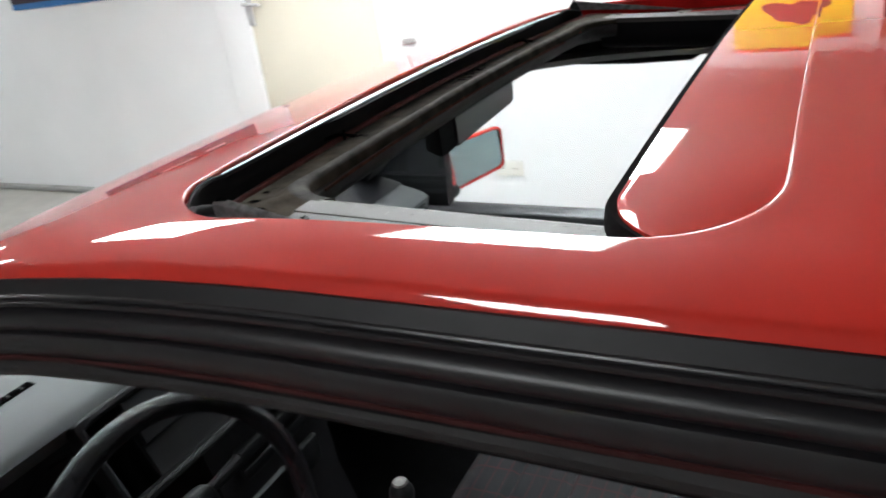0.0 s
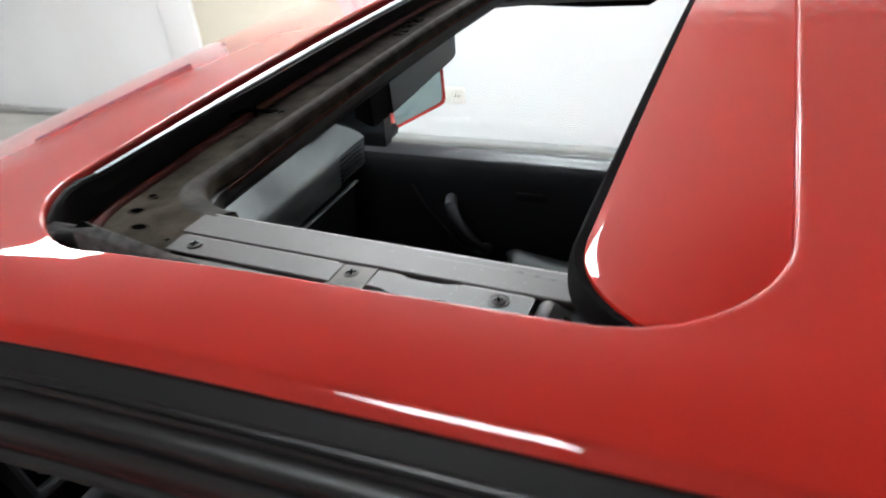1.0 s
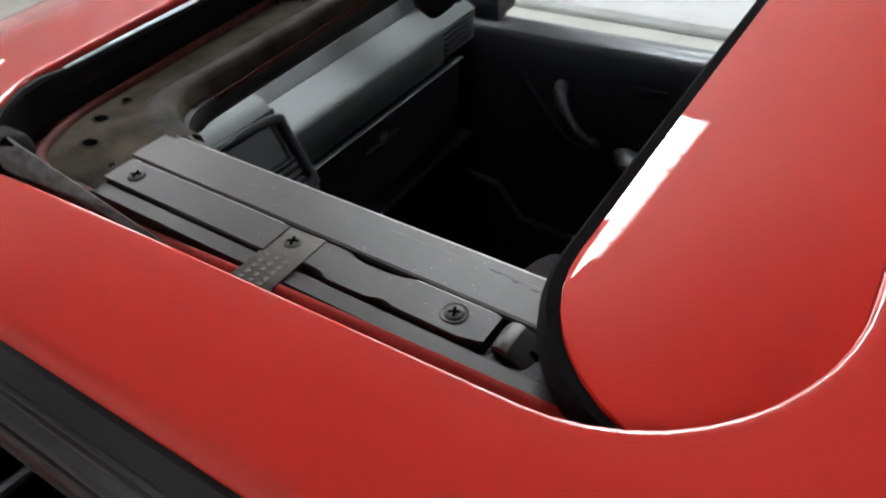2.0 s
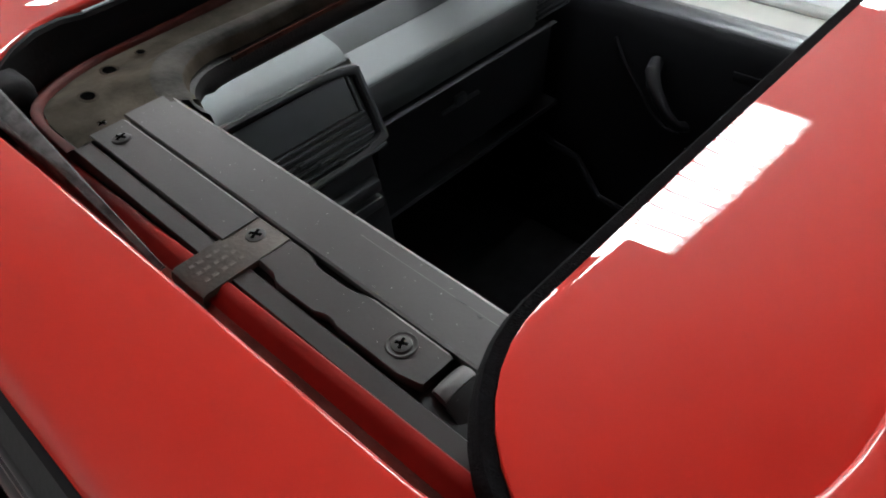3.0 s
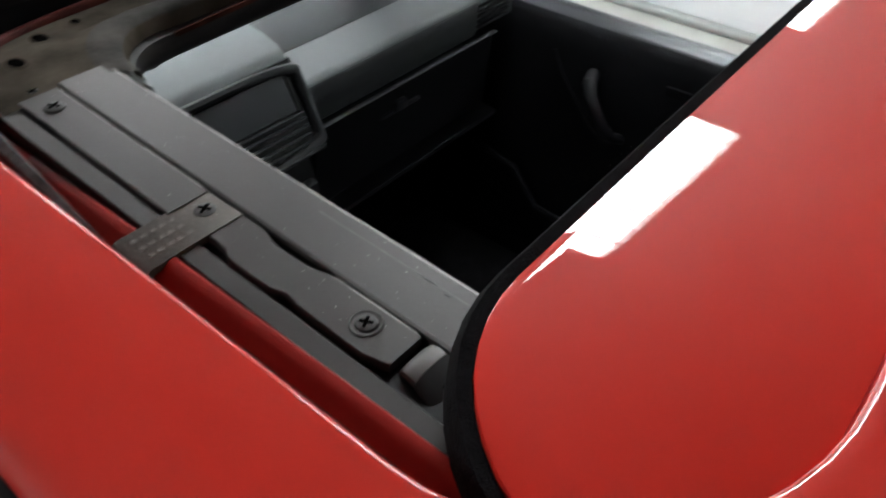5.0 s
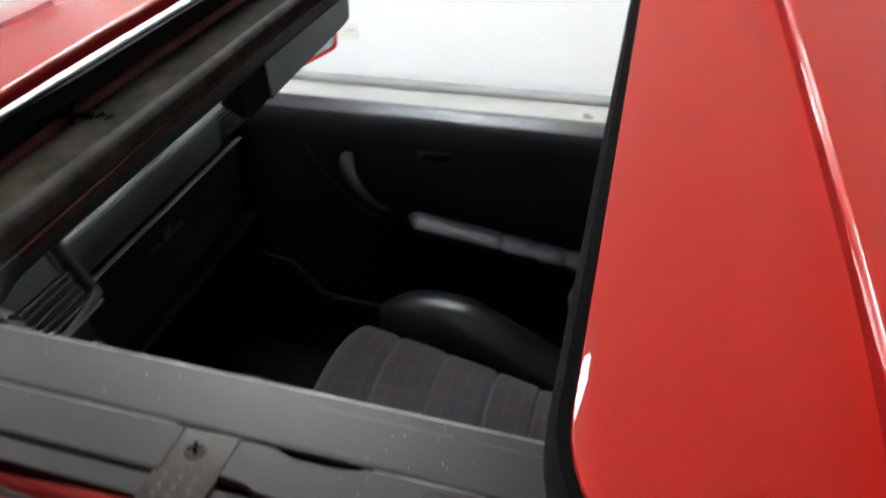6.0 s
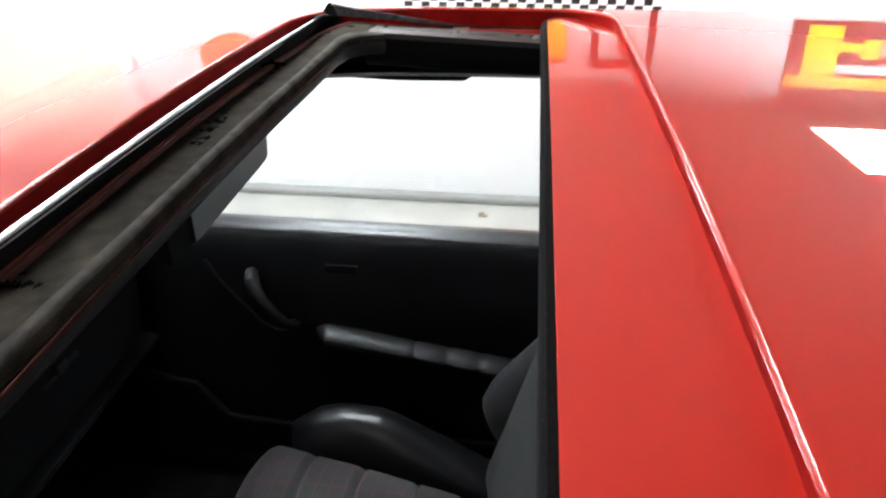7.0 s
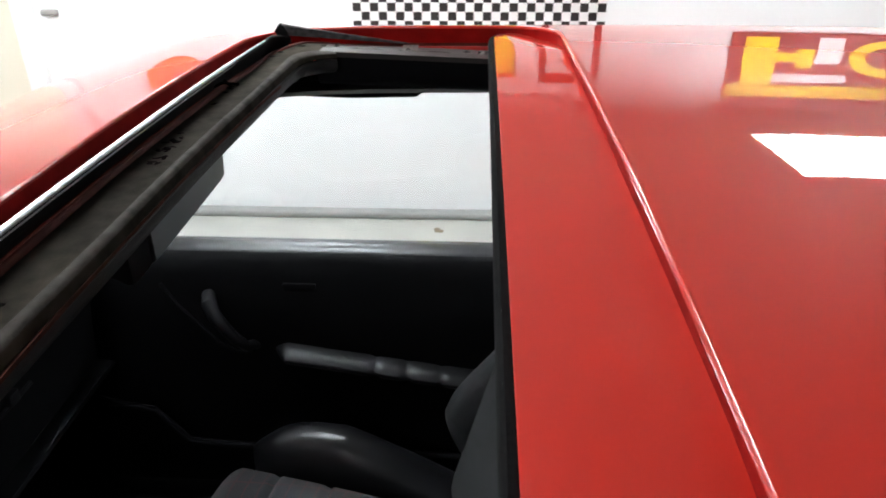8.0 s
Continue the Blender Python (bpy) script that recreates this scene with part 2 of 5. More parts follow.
def dark_middle_tray():
    """Dusty brown steel, darker along the middle of the tray."""
    m = mat("dark_middle_steel", (0.036, 0.029, 0.022), 0.95, bump=0.12, scale=500, spec=0.05)
    nt = m.node_tree
    b = nt.nodes["Principled BSDF"]
    co = nt.nodes.new("ShaderNodeTexCoord")
    sep = nt.nodes.new("ShaderNodeSeparateXYZ")
    nt.links.new(co.outputs["Object"], sep.inputs["Vector"])
    noi = nt.nodes.new("ShaderNodeTexNoise")
    noi.inputs["Scale"].default_value, noi.inputs["Detail"].default_value = 22, 6
    nt.links.new(co.outputs["Object"], noi.inputs["Vector"])
    off = nt.nodes.new("ShaderNodeMath")
    off.operation = "MULTIPLY_ADD"
    off.inputs[1].default_value, off.inputs[2].default_value = 0.35, -0.17
    nt.links.new(noi.outputs["Fac"], off.inputs[0])
    add = nt.nodes.new("ShaderNodeMath")
    add.operation = "ADD"
    nt.links.new(sep.outputs["Y"], add.inputs[0])
    nt.links.new(off.outputs[0], add.inputs[1])
    ramp = nt.nodes.new("ShaderNodeValToRGB")
    ramp.color_ramp.elements[0].position, ramp.color_ramp.elements[0].color = 0.10, (0.050, 0.042, 0.033, 1)
    ramp.color_ramp.elements[1].position, ramp.color_ramp.elements[1].color = 0.26, (0.024, 0.021, 0.0175, 1)
    for pos, col in ((0.60, (0.024, 0.021, 0.0175, 1)), (0.72, (0.034, 0.029, 0.023, 1))):
        e = ramp.color_ramp.elements.new(pos)
        e.color = col
    nt.links.new(add.outputs[0], ramp.inputs["Fac"])
    fine = nt.nodes.new("ShaderNodeTexNoise")
    fine.inputs["Scale"].default_value, fine.inputs["Detail"].default_value = 60, 8
    nt.links.new(co.outputs["Object"], fine.inputs["Vector"])
    rng = nt.nodes.new("ShaderNodeMapRange")
    rng.inputs["From Min"].default_value, rng.inputs["From Max"].default_value = 0.3, 0.7
    rng.inputs["To Min"].default_value, rng.inputs["To Max"].default_value = 0.55, 1.45
    nt.links.new(fine.outputs["Fac"], rng.inputs["Value"])
    mul = nt.nodes.new("ShaderNodeMix")
    mul.data_type, mul.blend_type = "RGBA", "MULTIPLY"
    mul.inputs["Factor"].default_value = 1
    nt.links.new(ramp.outputs["Color"], mul.inputs["A"])
    nt.links.new(rng.outputs["Result"], mul.inputs["B"])
    nt.links.new(mul.outputs["Result"], b.inputs["Base Color"])
    return m


tray_steel = dark_middle_tray()

# ---- the room ----
WALL_Y = 3.0


def structure(name, bm, material, label, category):
    return tagged(part(name, bm, material), label, category, kind="structure")


structure("floor", boxed(-7, 6, -4, 3.2, -0.1, 0), floor_mat, "grey beige workshop floor", "floor")
structure("wall_north", boxed(-7, 6, WALL_Y, WALL_Y + 0.2, 0, CEIL), white_wall, "white painted textured wall beside the car", "wall")
structure("wall_south", boxed(-7, 6, -4.2, -4, 0, CEIL), white_wall, "plain white painted wall", "wall")
structure("wall_west", boxed(-7.2, -7, -4.2, 3.2, 0, CEIL), white_wall, "plain white painted wall", "wall")
structure("wall_east", boxed(6, 6.2, -4.2, 3.2, 0, CEIL), white_wall, "plain white painted wall", "wall")
structure("ceiling", boxed(-7.2, 6.2, -4.2, 3.2, CEIL, CEIL + 0.1), ceiling_mat, "white ceiling, its dimness put into a grey colour", "ceiling")
structure("baseboard", boxed(-1.55, 6, WALL_Y - 0.060, WALL_Y - 0.001, 0.0, 0.034, 0.012, 3), base_mat, "grey cove skirting along the wall", "baseboard")
structure("baseboard_west", boxed(-7, -2.67, WALL_Y - 0.060, WALL_Y - 0.001, 0.0, 0.034, 0.012, 3), base_mat, "grey cove skirting along the wall", "baseboard")


def lamp(x, y):
    """Square louvred ceiling light: a tray, four glowing strips, cross blades."""
    o = empty("ceiling_light")
    bm = boxed(-0.28, 0.28, -0.28, 0.28, -0.012, 0.0, 0.002)
    for q in ((-0.28, -0.270, -0.28, 0.28), (0.270, 0.28, -0.28, 0.28), (-0.270, 0.270, -0.28, -0.270), (-0.270, 0.270, 0.270, 0.28)):
        box(bm, *q, -0.034, -0.012)
    part("housing", bm, white_plastic, o)
    for k in range(4):
        x0 = -0.264 + 0.132 * k
        part("tube", boxed(x0 + 0.016, x0 + 0.116, -0.262, 0.262, -0.030, -0.0125), tubes, o, "glowing fluorescent strip")
    for k in range(1, 4):
        x0 = -0.264 + 0.132 * k
        part("louvre_blade", boxed(x0 - 0.003, x0 + 0.003, -0.268, 0.268, -0.034, -0.013), white_plastic, o)
    for k in range(1, 10):
        y0 = -0.27 + 0.054 * k
        part("louvre_blade", boxed(-0.268, 0.268, y0 - 0.0015, y0 + 0.0015, -0.0335, -0.031), alu, o)
    o.location = (x, y, CEIL)
    return o


first = tagged(lamp(*LAMPS[0]), "white square ceiling light with glowing louvred strips", "ceiling light", "ceiling lights")
for x, y in LAMPS[1:]:
    copy_thing(first, pose(x, y, CEIL))

# wall fittings
structure("door_1", boxed(-2.44, -1.64, WALL_Y - 0.035, WALL_Y - 0.002, 0.01, 2.0, 0.004), cream, "cream painted door in the white wall", "door")
bm = bmesh.new()
box(bm, -2.66, -2.445, WALL_Y - 0.05, WALL_Y - 0.001, 0, 2.06, 0.004)
box(bm, -1.635, -1.56, WALL_Y - 0.05, WALL_Y - 0.001, 0, 2.06, 0.004)
box(bm, -2.445, -1.635, WALL_Y - 0.05, WALL_Y - 0.001, 2.005, 2.06, 0.004)
structure("door_frame", bm, white_wall, "white painted door frame", "door frame")
hd = tagged(empty("door_handle"), "steel lever handle on a long plate", "door handle")
part("plate", boxed(-2.445, -2.405, WALL_Y - 0.045, WALL_Y - 0.036, 1.035, 1.21, 0.003), handle_grey, hd)
bm = bmesh.new()
tube(bm, [(-2.425, WALL_Y - 0.04, 1.15), (-2.425, WALL_Y - 0.085, 1.15), (-2.405, WALL_Y - 0.095, 1.15), (-2.31, WALL_Y - 0.095, 1.145)], 0.009, 10)
part("lever", bm, handle_grey, hd)

sk = tagged(empty("wall_socket"), "white double wall socket", "socket")
part("frame", boxed(-1.103, -0.952, WALL_Y - 0.010, WALL_Y - 0.001, 0.205, 0.285, 0.004, 3), socket_cream, sk)
for cx in (-1.064, -0.991):
    bm = bmesh.new()
    seg = 24
    lp = lambda r, y: [(cx + r * math.cos(2 * math.pi * k / seg), y, 0.245 + r * math.sin(2 * math.pi * k / seg)) for k in range(seg)]
    rings(bm, [lp(0.026, WALL_Y - 0.0112), lp(0.0215, WALL_Y - 0.0112), lp(0.0205, WALL_Y - 0.0102), lp(0.001, WALL_Y - 0.0102)])
    well = part("well", bm, socket_cream, sk)
    bm = bmesh.new()
    for dx in (-0.0095, 0.0095):
        box(bm, cx + dx - 0.004, cx + dx + 0.004, WALL_Y - 0.0107, WALL_Y - 0.0101, 0.241, 0.249)
    part("pin_hole", bm, ink, well)
sw = tagged(empty("wall_box"), "small grey oval fitting on the wall", "wall box")
part("cover", boxed(-1.53, -1.455, WALL_Y - 0.02, WALL_Y - 0.001, 0.885, 0.91, 0.009, 3), base_mat, sw)

ck = tagged(empty("checkered_sheet"), "white sheet with black checkered bands on the wall", "wall sheet")
part("sheet", boxed(-0.235, 0.785, WALL_Y - 0.004, WALL_Y - 0.001, 0.825, 2.075), paper, ck)
cell = 0.0352
for rows in (range(0, 11), range(31, 35)):
    bm = bmesh.new()
    for i in range(29):
        for j in rows:
            if (i + j) % 2 == 0:
                x0, z0 = -0.23 + cell * i, 0.835 + cell * j
                bm.faces.new([bm.verts.new(p) for p in ((x0, WALL_Y - 0.0045, z0), (x0 + 0.0335, WALL_Y - 0.0045, z0), (x0 + 0.0335, WALL_Y - 0.0045, z0 + 0.0335), (x0, WALL_Y - 0.0045, z0 + 0.0335))])
    part("checker_band", bm, ink, ck, "black printed checks")


def poster(name, x0, x1, z0, z1, ground, label, blobs, border=None):
    p = tagged(empty(name), label, "poster")
    if border:
        part("border", boxed(x0 - 0.03, x1 + 0.03, WALL_Y - 0.010, WALL_Y - 0.006, z0 - 0.03, z1 + 0.06, 0.002), border, p)
    part("print", boxed(x0, x1, WALL_Y - 0.013, WALL_Y - 0.0102, z0, z1), ground, p)
    for material, outline in blobs:
        b = bmesh.new()
        b.faces.new([b.verts.new((x, WALL_Y - 0.0137, z)) for x, z in outline])
        part("motif", b, material, p)


def blob(cx, cz, rx, rz, seed, n=40):
    rnd = random.Random(seed)
    ph = [rnd.uniform(0, 6.28) for _ in range(4)]
    out = []
    for k in range(n):
        a = 2 * math.pi * k / n
        r = 1 + 0.22 * math.sin(2 * a + ph[0]) + 0.18 * math.sin(3 * a + ph[1]) + 0.12 * math.sin(5 * a + ph[2])
        out.append((cx + rx * r * math.cos(a), cz + rz * r * math.sin(a)))
    return out


def bar(x0, x1, z0, z1):
    return [(x0, z0), (x1, z0), (x1, z1), (x0, z1)]


def hook(cx, cz, rx, rz, w, n=22):
    """A broad curved stroke, open on one side."""
    turn = [radians(50 + 260 * k / n) for k in range(n + 1)]
    return [(cx + rx * math.cos(a), cz + rz * math.sin(a)) for a in turn] + [(cx + (rx - w) * math.cos(a), cz + (rz - w) * math.sin(a)) for a in reversed(turn)]


bm = bmesh.new()
bm.faces.new([bm.verts.new((x, y, 0.001)) for x, y in blob(0.12, 2.835, 0.020, 0.026, 9)])
tagged(part("floor_stain", bm, stain_mat), "small brown stain on the workshop floor", "stain")
poster("yellow_poster", 0.02, 0.43, 1.25, 1.83, yellow, "yellow poster with a dark brown emblem shape", [(wine, blob(0.24, 1.56, 0.09, 0.10, 3)), (red_print, bar(0.02, 0.43, 1.808, 1.829))])
poster("white_poster", 0.56, 0.74, 1.25, 1.80, paper, "pale poster with a small dark emblem shape", [(wine, blob(0.66, 1.72, 0.03, 0.05, 5))], wine)
poster("wine_banner", 1.29, 2.75, 1.45, 2.09, wine, "dark wine banner with broad yellow bars", [
    (yellow, bar(1.292, 2.748, 1.885, 1.965)), (paper, bar(1.30, 2.74, 2.03, 2.037)),
    (yellow, bar(1.345, 1.477, 1.50, 1.884)), (yellow, bar(1.478, 1.560, 1.640, 1.705)), (yellow, bar(1.561, 1.625, 1.605, 1.755)), (paper, bar(1.478, 1.775, 1.800, 1.860)), (paper, bar(1.635, 1.735, 1.50, 1.72)),
    (yellow, hook(1.93, 1.665, 0.165, 0.150, 0.062)), (yellow, bar(2.16, 2.24, 1.52, 1.80)), (yellow, bar(2.32, 2.40, 1.52, 1.80)), (yellow, bar(2.48, 2.64, 1.52, 1.80))])
# round orange sign beside the door
sign = tagged(empty("round_sign"), "round orange sign with a plain dark shape", "sign")
for name, rad, y, material in (("disc", 0.145, 0.012, orange), ("motif", 0.05, 0.0135, wine)):
    bm = bmesh.new()
    seg = 40
    ring = lambda r, yy: [(-1.09 + r * math.cos(2 * math.pi * k / seg), WALL_Y - yy, 1.62 + r * math.sin(2 * math.pi * k / seg)) for k in range(seg)]
    rings(bm, [ring(rad, 0.001), ring(rad, y), ring(0.001, y)])
    part(name, bm, material, sign)
poster("blue_poster", -4.42, -2.76, 1.255, 1.76, plum, "dark plum poster with a blue foot on the white wall", [
    (blue, bar(-4.42, -2.76, 1.255, 1.29)), (paper, bar(-3.75, -3.35, 1.60, 1.64)), (paper, bar(-3.25, -3.05, 1.54, 1.60))])

# ---- the car ----
car = tagged(empty("car"), "red coupe with its sliding steel sunroof partly open", "car")
CY = 0.387                      # middle of the car
OX0, OX1, OY0, OY1 = 0.027, 0.377, 0.0, 0.774


def fall(x):
    """How the roof drops away from its highest line, along the car."""
    return 0.0045 * (min(x, 0.5) - 0.2) - 0.2395 * max(0.0, 0.2 - x) ** 2 - 0.6 * max(0.0, -0.02 - x) ** 2 - 0.02 * max(0.0, x - 0.5) ** 2


def roof_z(x, y):
    u = (y - CY) / CY
    a = abs(u)
    z = 1.2785 + 0.0133 * (1 - u * u) - 0.033 * max(0.0, a - 0.85) ** 2 - 0.55 * max(0.0, a - 1.0) ** 2 - 22.0 * max(0.0, a - 1.094) ** 2
    k = min(1.0, max(0.0, (0.2 - x) / 0.22))
    return z + fall(x) - 0.0061 * (1 - min(1.0, u * u)) * k * k * (3 - 2 * k)


def front_x(y):
    u = (y - CY) / CY
    return -0.235 + 0.075 * u * u


def bow(y):
    """How far the front edge lies behind its foremost line."""
    return 0.013 * y / 0.774 + 0.6 * (0.0119 - 0.0793 * y * (0.774 - y))


def skewed(pts):
    """The front edge is bowed, and lies a little askew to the rear one."""
    return [(x + bow(y) * min(1.0, max(0.0, (0.30 - x) / 0.25)), y) for x, y in pts]


def opening(d=0.0, back=0.0, n=12, cuts=24):
    """Outline of the roof opening, d inside its lip: bowed front edge, straight sides, soft corners; anticlockwise."""
    fx = lambda y: 0.0334 + 0.0063 * y - 0.0793 * y * (0.774 - y) + d + back
    rx = lambda y: 0.3744 - 0.0045 * (y - CY) + 0.0039 * ((y - CY) ** 2 - CY * CY) - d
    y0, y1 = 0.0012 + d, 0.7728 - d
    fa, fb, ra, rb = 0.0657 - d - back, 0.0587 - d, 0.0614 - d, 0.0642 - d
    def arc(a, e):
        return abs(math.cos(a)) ** (2 / e), abs(math.sin(a)) ** (2 / e)
    turn = [math.pi / 2 * k / n for k in range(n + 1)]
    line = lambda p, q: [(p[0] + (q[0] - p[0]) * k / cuts, p[1] + (q[1] - p[1]) * k / cuts) for k in range(1, cuts)]
    out = []
    for a in turn:
        c, w = arc(a, 1.64)
        y = y0 + fb * (1 - w)
        out.append((fx(y) + fa * (1 - c), y))
    last = out[-1]
    c1 = []
    for a in turn:
        c, w = arc(a, 2.05)
        y = y0 + rb * (1 - c)
        c1.append((rx(y) - ra * (1 - w), y))
    out += line(last, c1[0]) + c1
    out += [(rx(y), y) for y in np.linspace(y0 + rb, y1 - rb, cuts + 1)[1:-1]]
    for a in turn:
        c, w = arc(a, 2.05)
        y = y1 - rb * (1 - w)
        out.append((rx(y) - ra * (1 - c), y))
    last = out[-1]
    c2 = []
    for a in turn:
        c, w = arc(a, 1.64)
        y = y1 - fb * (1 - c)
        c2.append((fx(y) + fa * (1 - w), y))
    out += line(last, c2[0]) + c2
    out += [(fx(y), y) for y in np.linspace(y1 - fb, y0 + fb, cuts + 1)[1:-1]]
    return out


def build_roof():
    inner = opening()
    cx, cy, hx, hy = 0.2, CY, 0.1805, CY
    outer = []
    for x, y in inner:
        u, v = (x - cx) / hx, (y - cy) / hy
        k = max(abs(u), abs(v))
        u, v = u / k, v / k
        yy = cy + v * (hy + 0.046)
        xf, xr = front_x(yy), 1.15
        xx = xf + (u + 1) / 2 * (xr - xf)
        outer.append((xx, yy))
    bm = bmesh.new()
    loops = []
    steps = [0, 0.004, 0.02, 0.05] + [k / 48 for k in range(3, 49)]
    for s in reversed(steps):
        loops.append([(a[0] + (b[0] - a[0]) * s, a[1] + (b[1] - a[1]) * s, roof_z(a[0] + (b[0] - a[0]) * s, a[1] + (b[1] - a[1]) * s)) for a, b in zip(inner, outer)])
    def inset(d, dz, back=0.0):
        return [(x, y, roof_z(x, y) - dz) for x, y in opening(d, back)]
    for d, dz in ((0.0006, 0.0003), (0.0012, 0.0012), (0.0014, 0.0024), (0.00145, 0.0032)):
        loops.append(inset(d, dz))
    loops.append(inset(0.0015, 0.006, 0.0006))
    loops.append(inset(0.0016, 0.019, 0.0030))
    rings(bm, loops[:-2])
    part("opening_flange", rings(bmesh.new(), loops[-3:]), shaded_flange_red, car, "red painted flange of the opening, shade put into its colour")
    return part("roof", bm, red, car, "glossy red painted steel roof skin")


build_roof()


def gutter_z(x, y):
    u = (y - CY) / CY
    return 0.0085 * (1 - u * u) - 0.125 * max(0.0, 0.28 - x) ** 2 - 0.02 * max(0.0, x - 0.5) ** 2


def build_gutter():
    bm = bmesh.new()
    def loop(d, z):
        return [(x, y, z + gutter_z(x, y)) for x, y in skewed(rounded(OX0 + d, OX1 + 0.3, OY0 + d, OY1 - d, (0.048 - d * 0.3,) * 4))]
    rings(bm, [loop(0.0016, 1.262), loop(0.002, 1.2545), loop(0.0040, 1.2526), loop(0.0085, 1.2526), loop(0.0125, 1.2544)])
    part("gutter", bm, gutter_dust, car, "dusty red brown floor of the rain gutter")
    bm = bmesh.new()
    rings(bm, [loop(0.0125, 1.2544), loop(0.0155, 1.2568), loop(0.0172, 1.2580), loop(0.0190, 1.2580), loop(0.0197, 1.2570), loop(0.0199, 1.245)])
    part("gutter_wall", bm, red_flat, car, "red painted inner wall of the rain gutter")


build_gutter()


def panel_z(x, y):
    u = (y - CY) / CY
    edge = (max(0.0, 0.13 - min(y, 0.774 - y)) / 0.13) ** 2
    k = (min(x, 0.40) - 0.303) / 0.069
    return 1.2736 + 0.0085 * (1 - u * u) - 0.002 * (min(x, 0.40) - 0.303) - 0.0158 * edge * max(0.0, k) ** 2


def build_panel():
    p = empty("sunroof_panel", car)
    tagged(p, "red sliding sunroof panel pushed part way back")
    out = rounded(0.3037, 0.66, 0.0102, 0.7638, (0.0465, 0.03, 0.03, 0.0465))
    bm = bmesh.new()
    cx, cy = 0.48, CY
    loops = []
    for s in [0.02] + [0.9978 * k / 48 for k in range(2, 49)]:
        loops.append([(cx + (x - cx) * s, cy + (y - cy) * s, panel_z(cx + (x - cx) * s, cy + (y - cy) * s)) for x, y in out])
    for s, dz in ((0.9991, 0.0002), (0.9997, 0.0007), (1.0, 0.0017), (1.0, 0.006)):
        loops.append([(cx + (x - cx) * s, cy + (y - cy) * s, panel_z(cx + (x - cx) * s, cy + (y - cy) * s) - dz) for x, y in out])
    rings(bm, loops)
    part("panel_skin", bm, red, p)
    # felt strip round the front edge
    bm = bmesh.new()
    k = max(range(len(out)), key=lambda i: (out[i][0] >= 0.36 and out[(i + 1) % len(out)][0] < 0.36))
    order = []
    for i in range(1, len(out) + 1):
        q = out[(k + i) % len(out)]
        if q[0] < 0.36:
            order.append(q)
    loops = []
    for i, q in enumerate(order):
        a, b = order[max(i - 1, 0)], order[min(i + 1, len(order) - 1)]
        t = Vector((b[0] - a[0], b[1] - a[1])).normalized()
        n = Vector((t.y, -t.x))
        if (n.x > 0 and abs(q[1] - CY) < 0.3) or (Vector(q) - Vector((cx, cy))).dot(n) < 0:
            n = -n
        z = panel_z(*q) - 0.0015
        e = [(0.0002, 0.0), (0.0035, 0.001), (0.0054, -0.0015), (0.0060, -0.006), (0.0058, -0.016), (0.0005, -0.017)]
        f = 0.45 + 0.55 * min(1.0, max(0.0, (min(q[1], 0.774 - q[1]) - 0.018) / 0.06))
        loops.append([(q[0] + n.x * d, q[1] + n.y * d, z + (h if h > -0.01 else h * f)) for d, h in e])
    rings(bm, loops, True, True)
    part("felt_strip", bm, felt, p, "black felt seal on the front edge")


build_panel()

# front frame: one pressed profile that runs across the front and round both corners
def u_path(d, n=10, m=26):
    """Points at depth d inside the lip: back along the driver's side, across the front, back along the other side."""
    r = max(0.034, 0.060 - 0.35 * d)
    w = d + 0.011 * min(1.0, max(0.0, (d - 0.034) / 0.006)) + (0.0020 if d < 0.034 else 0.0)
    x0, y0, y1, xe = OX0 + d, w, OY1 - w, 0.118
    out = [(xe, y0), (xe * 0.5 + (x0 + r) * 0.5, y0)]
    out += [(x0 + r - r * math.sin(radians(90 * k / n)), y0 + r - r * math.cos(radians(90 * k / n))) for k in range(n + 1)]
    out += [(x0, y0 + r + (y1 - y0 - 2 * r) * k / m) for k in range(1, m)]
    out += [(x0 + r - r * math.cos(radians(90 * k / n)), y1 - r + r * math.sin(radians(90 * k / n))) for k in range(n + 1)]
    out += [(xe * 0.5 + (x0 + r) * 0.5, y1), (xe, y1)]
    return skewed(out)


def sag(y):
    return 0.010 * (1 - ((y - CY) / CY) ** 2)


def mid(y):
    """Grows from the corners towards the middle of the front edge."""
    k = min(1.0, max(0.0, (min(y, 0.774 - y) - 0.06) / 0.22))
    return k * k * (3 - 2 * k)


def u_loops(prof):
    out = []
    for d, z, extra in prof:
        row = []
        for x, y in u_path(d):
            side = min(y, 0.774 - y) < 0.09
            lift = 0.0065 * min(1.0, max(0.0, (x - 0.055) / 0.06)) if side else 0.0
            k = min(1.0, max(0.0, (x - 0.050) / 0.040)) * min(1.0, max(0.0, (0.112 - min(y, 0.774 - y)) / 0.050))
            relief = (z - 1.2520) * ((0.75 - 0.62 * min(1.0, max(0.0, (x - 0.085) / 0.030))) if z > 1.2520 else 0.25)
            rail = 1.2589 - 0.0385 * (x - 0.2)
            if z > 1.2505:
                zz = (1 - k) * (z + sag(y)) + k * (rail + relief)
            elif z > 1.2440:
                zz = z + sag(y) + k * (rail - 1.2520 - sag(y))
            else:
                zz = z + sag(y) + lift * 0.7
            row.append((x + extra * mid(y), y, zz))
        out.append(row)
    return out


def front_strip(prof, y0, y1, n=40):
    """A closed (x, z) profile drawn across the front of the opening."""
    bm = bmesh.new()
    return rings(bm, [[(x + bow(y), y, z + sag(y)) for x, z in prof] for y in np.linspace(y0, y1, n)], True, True)


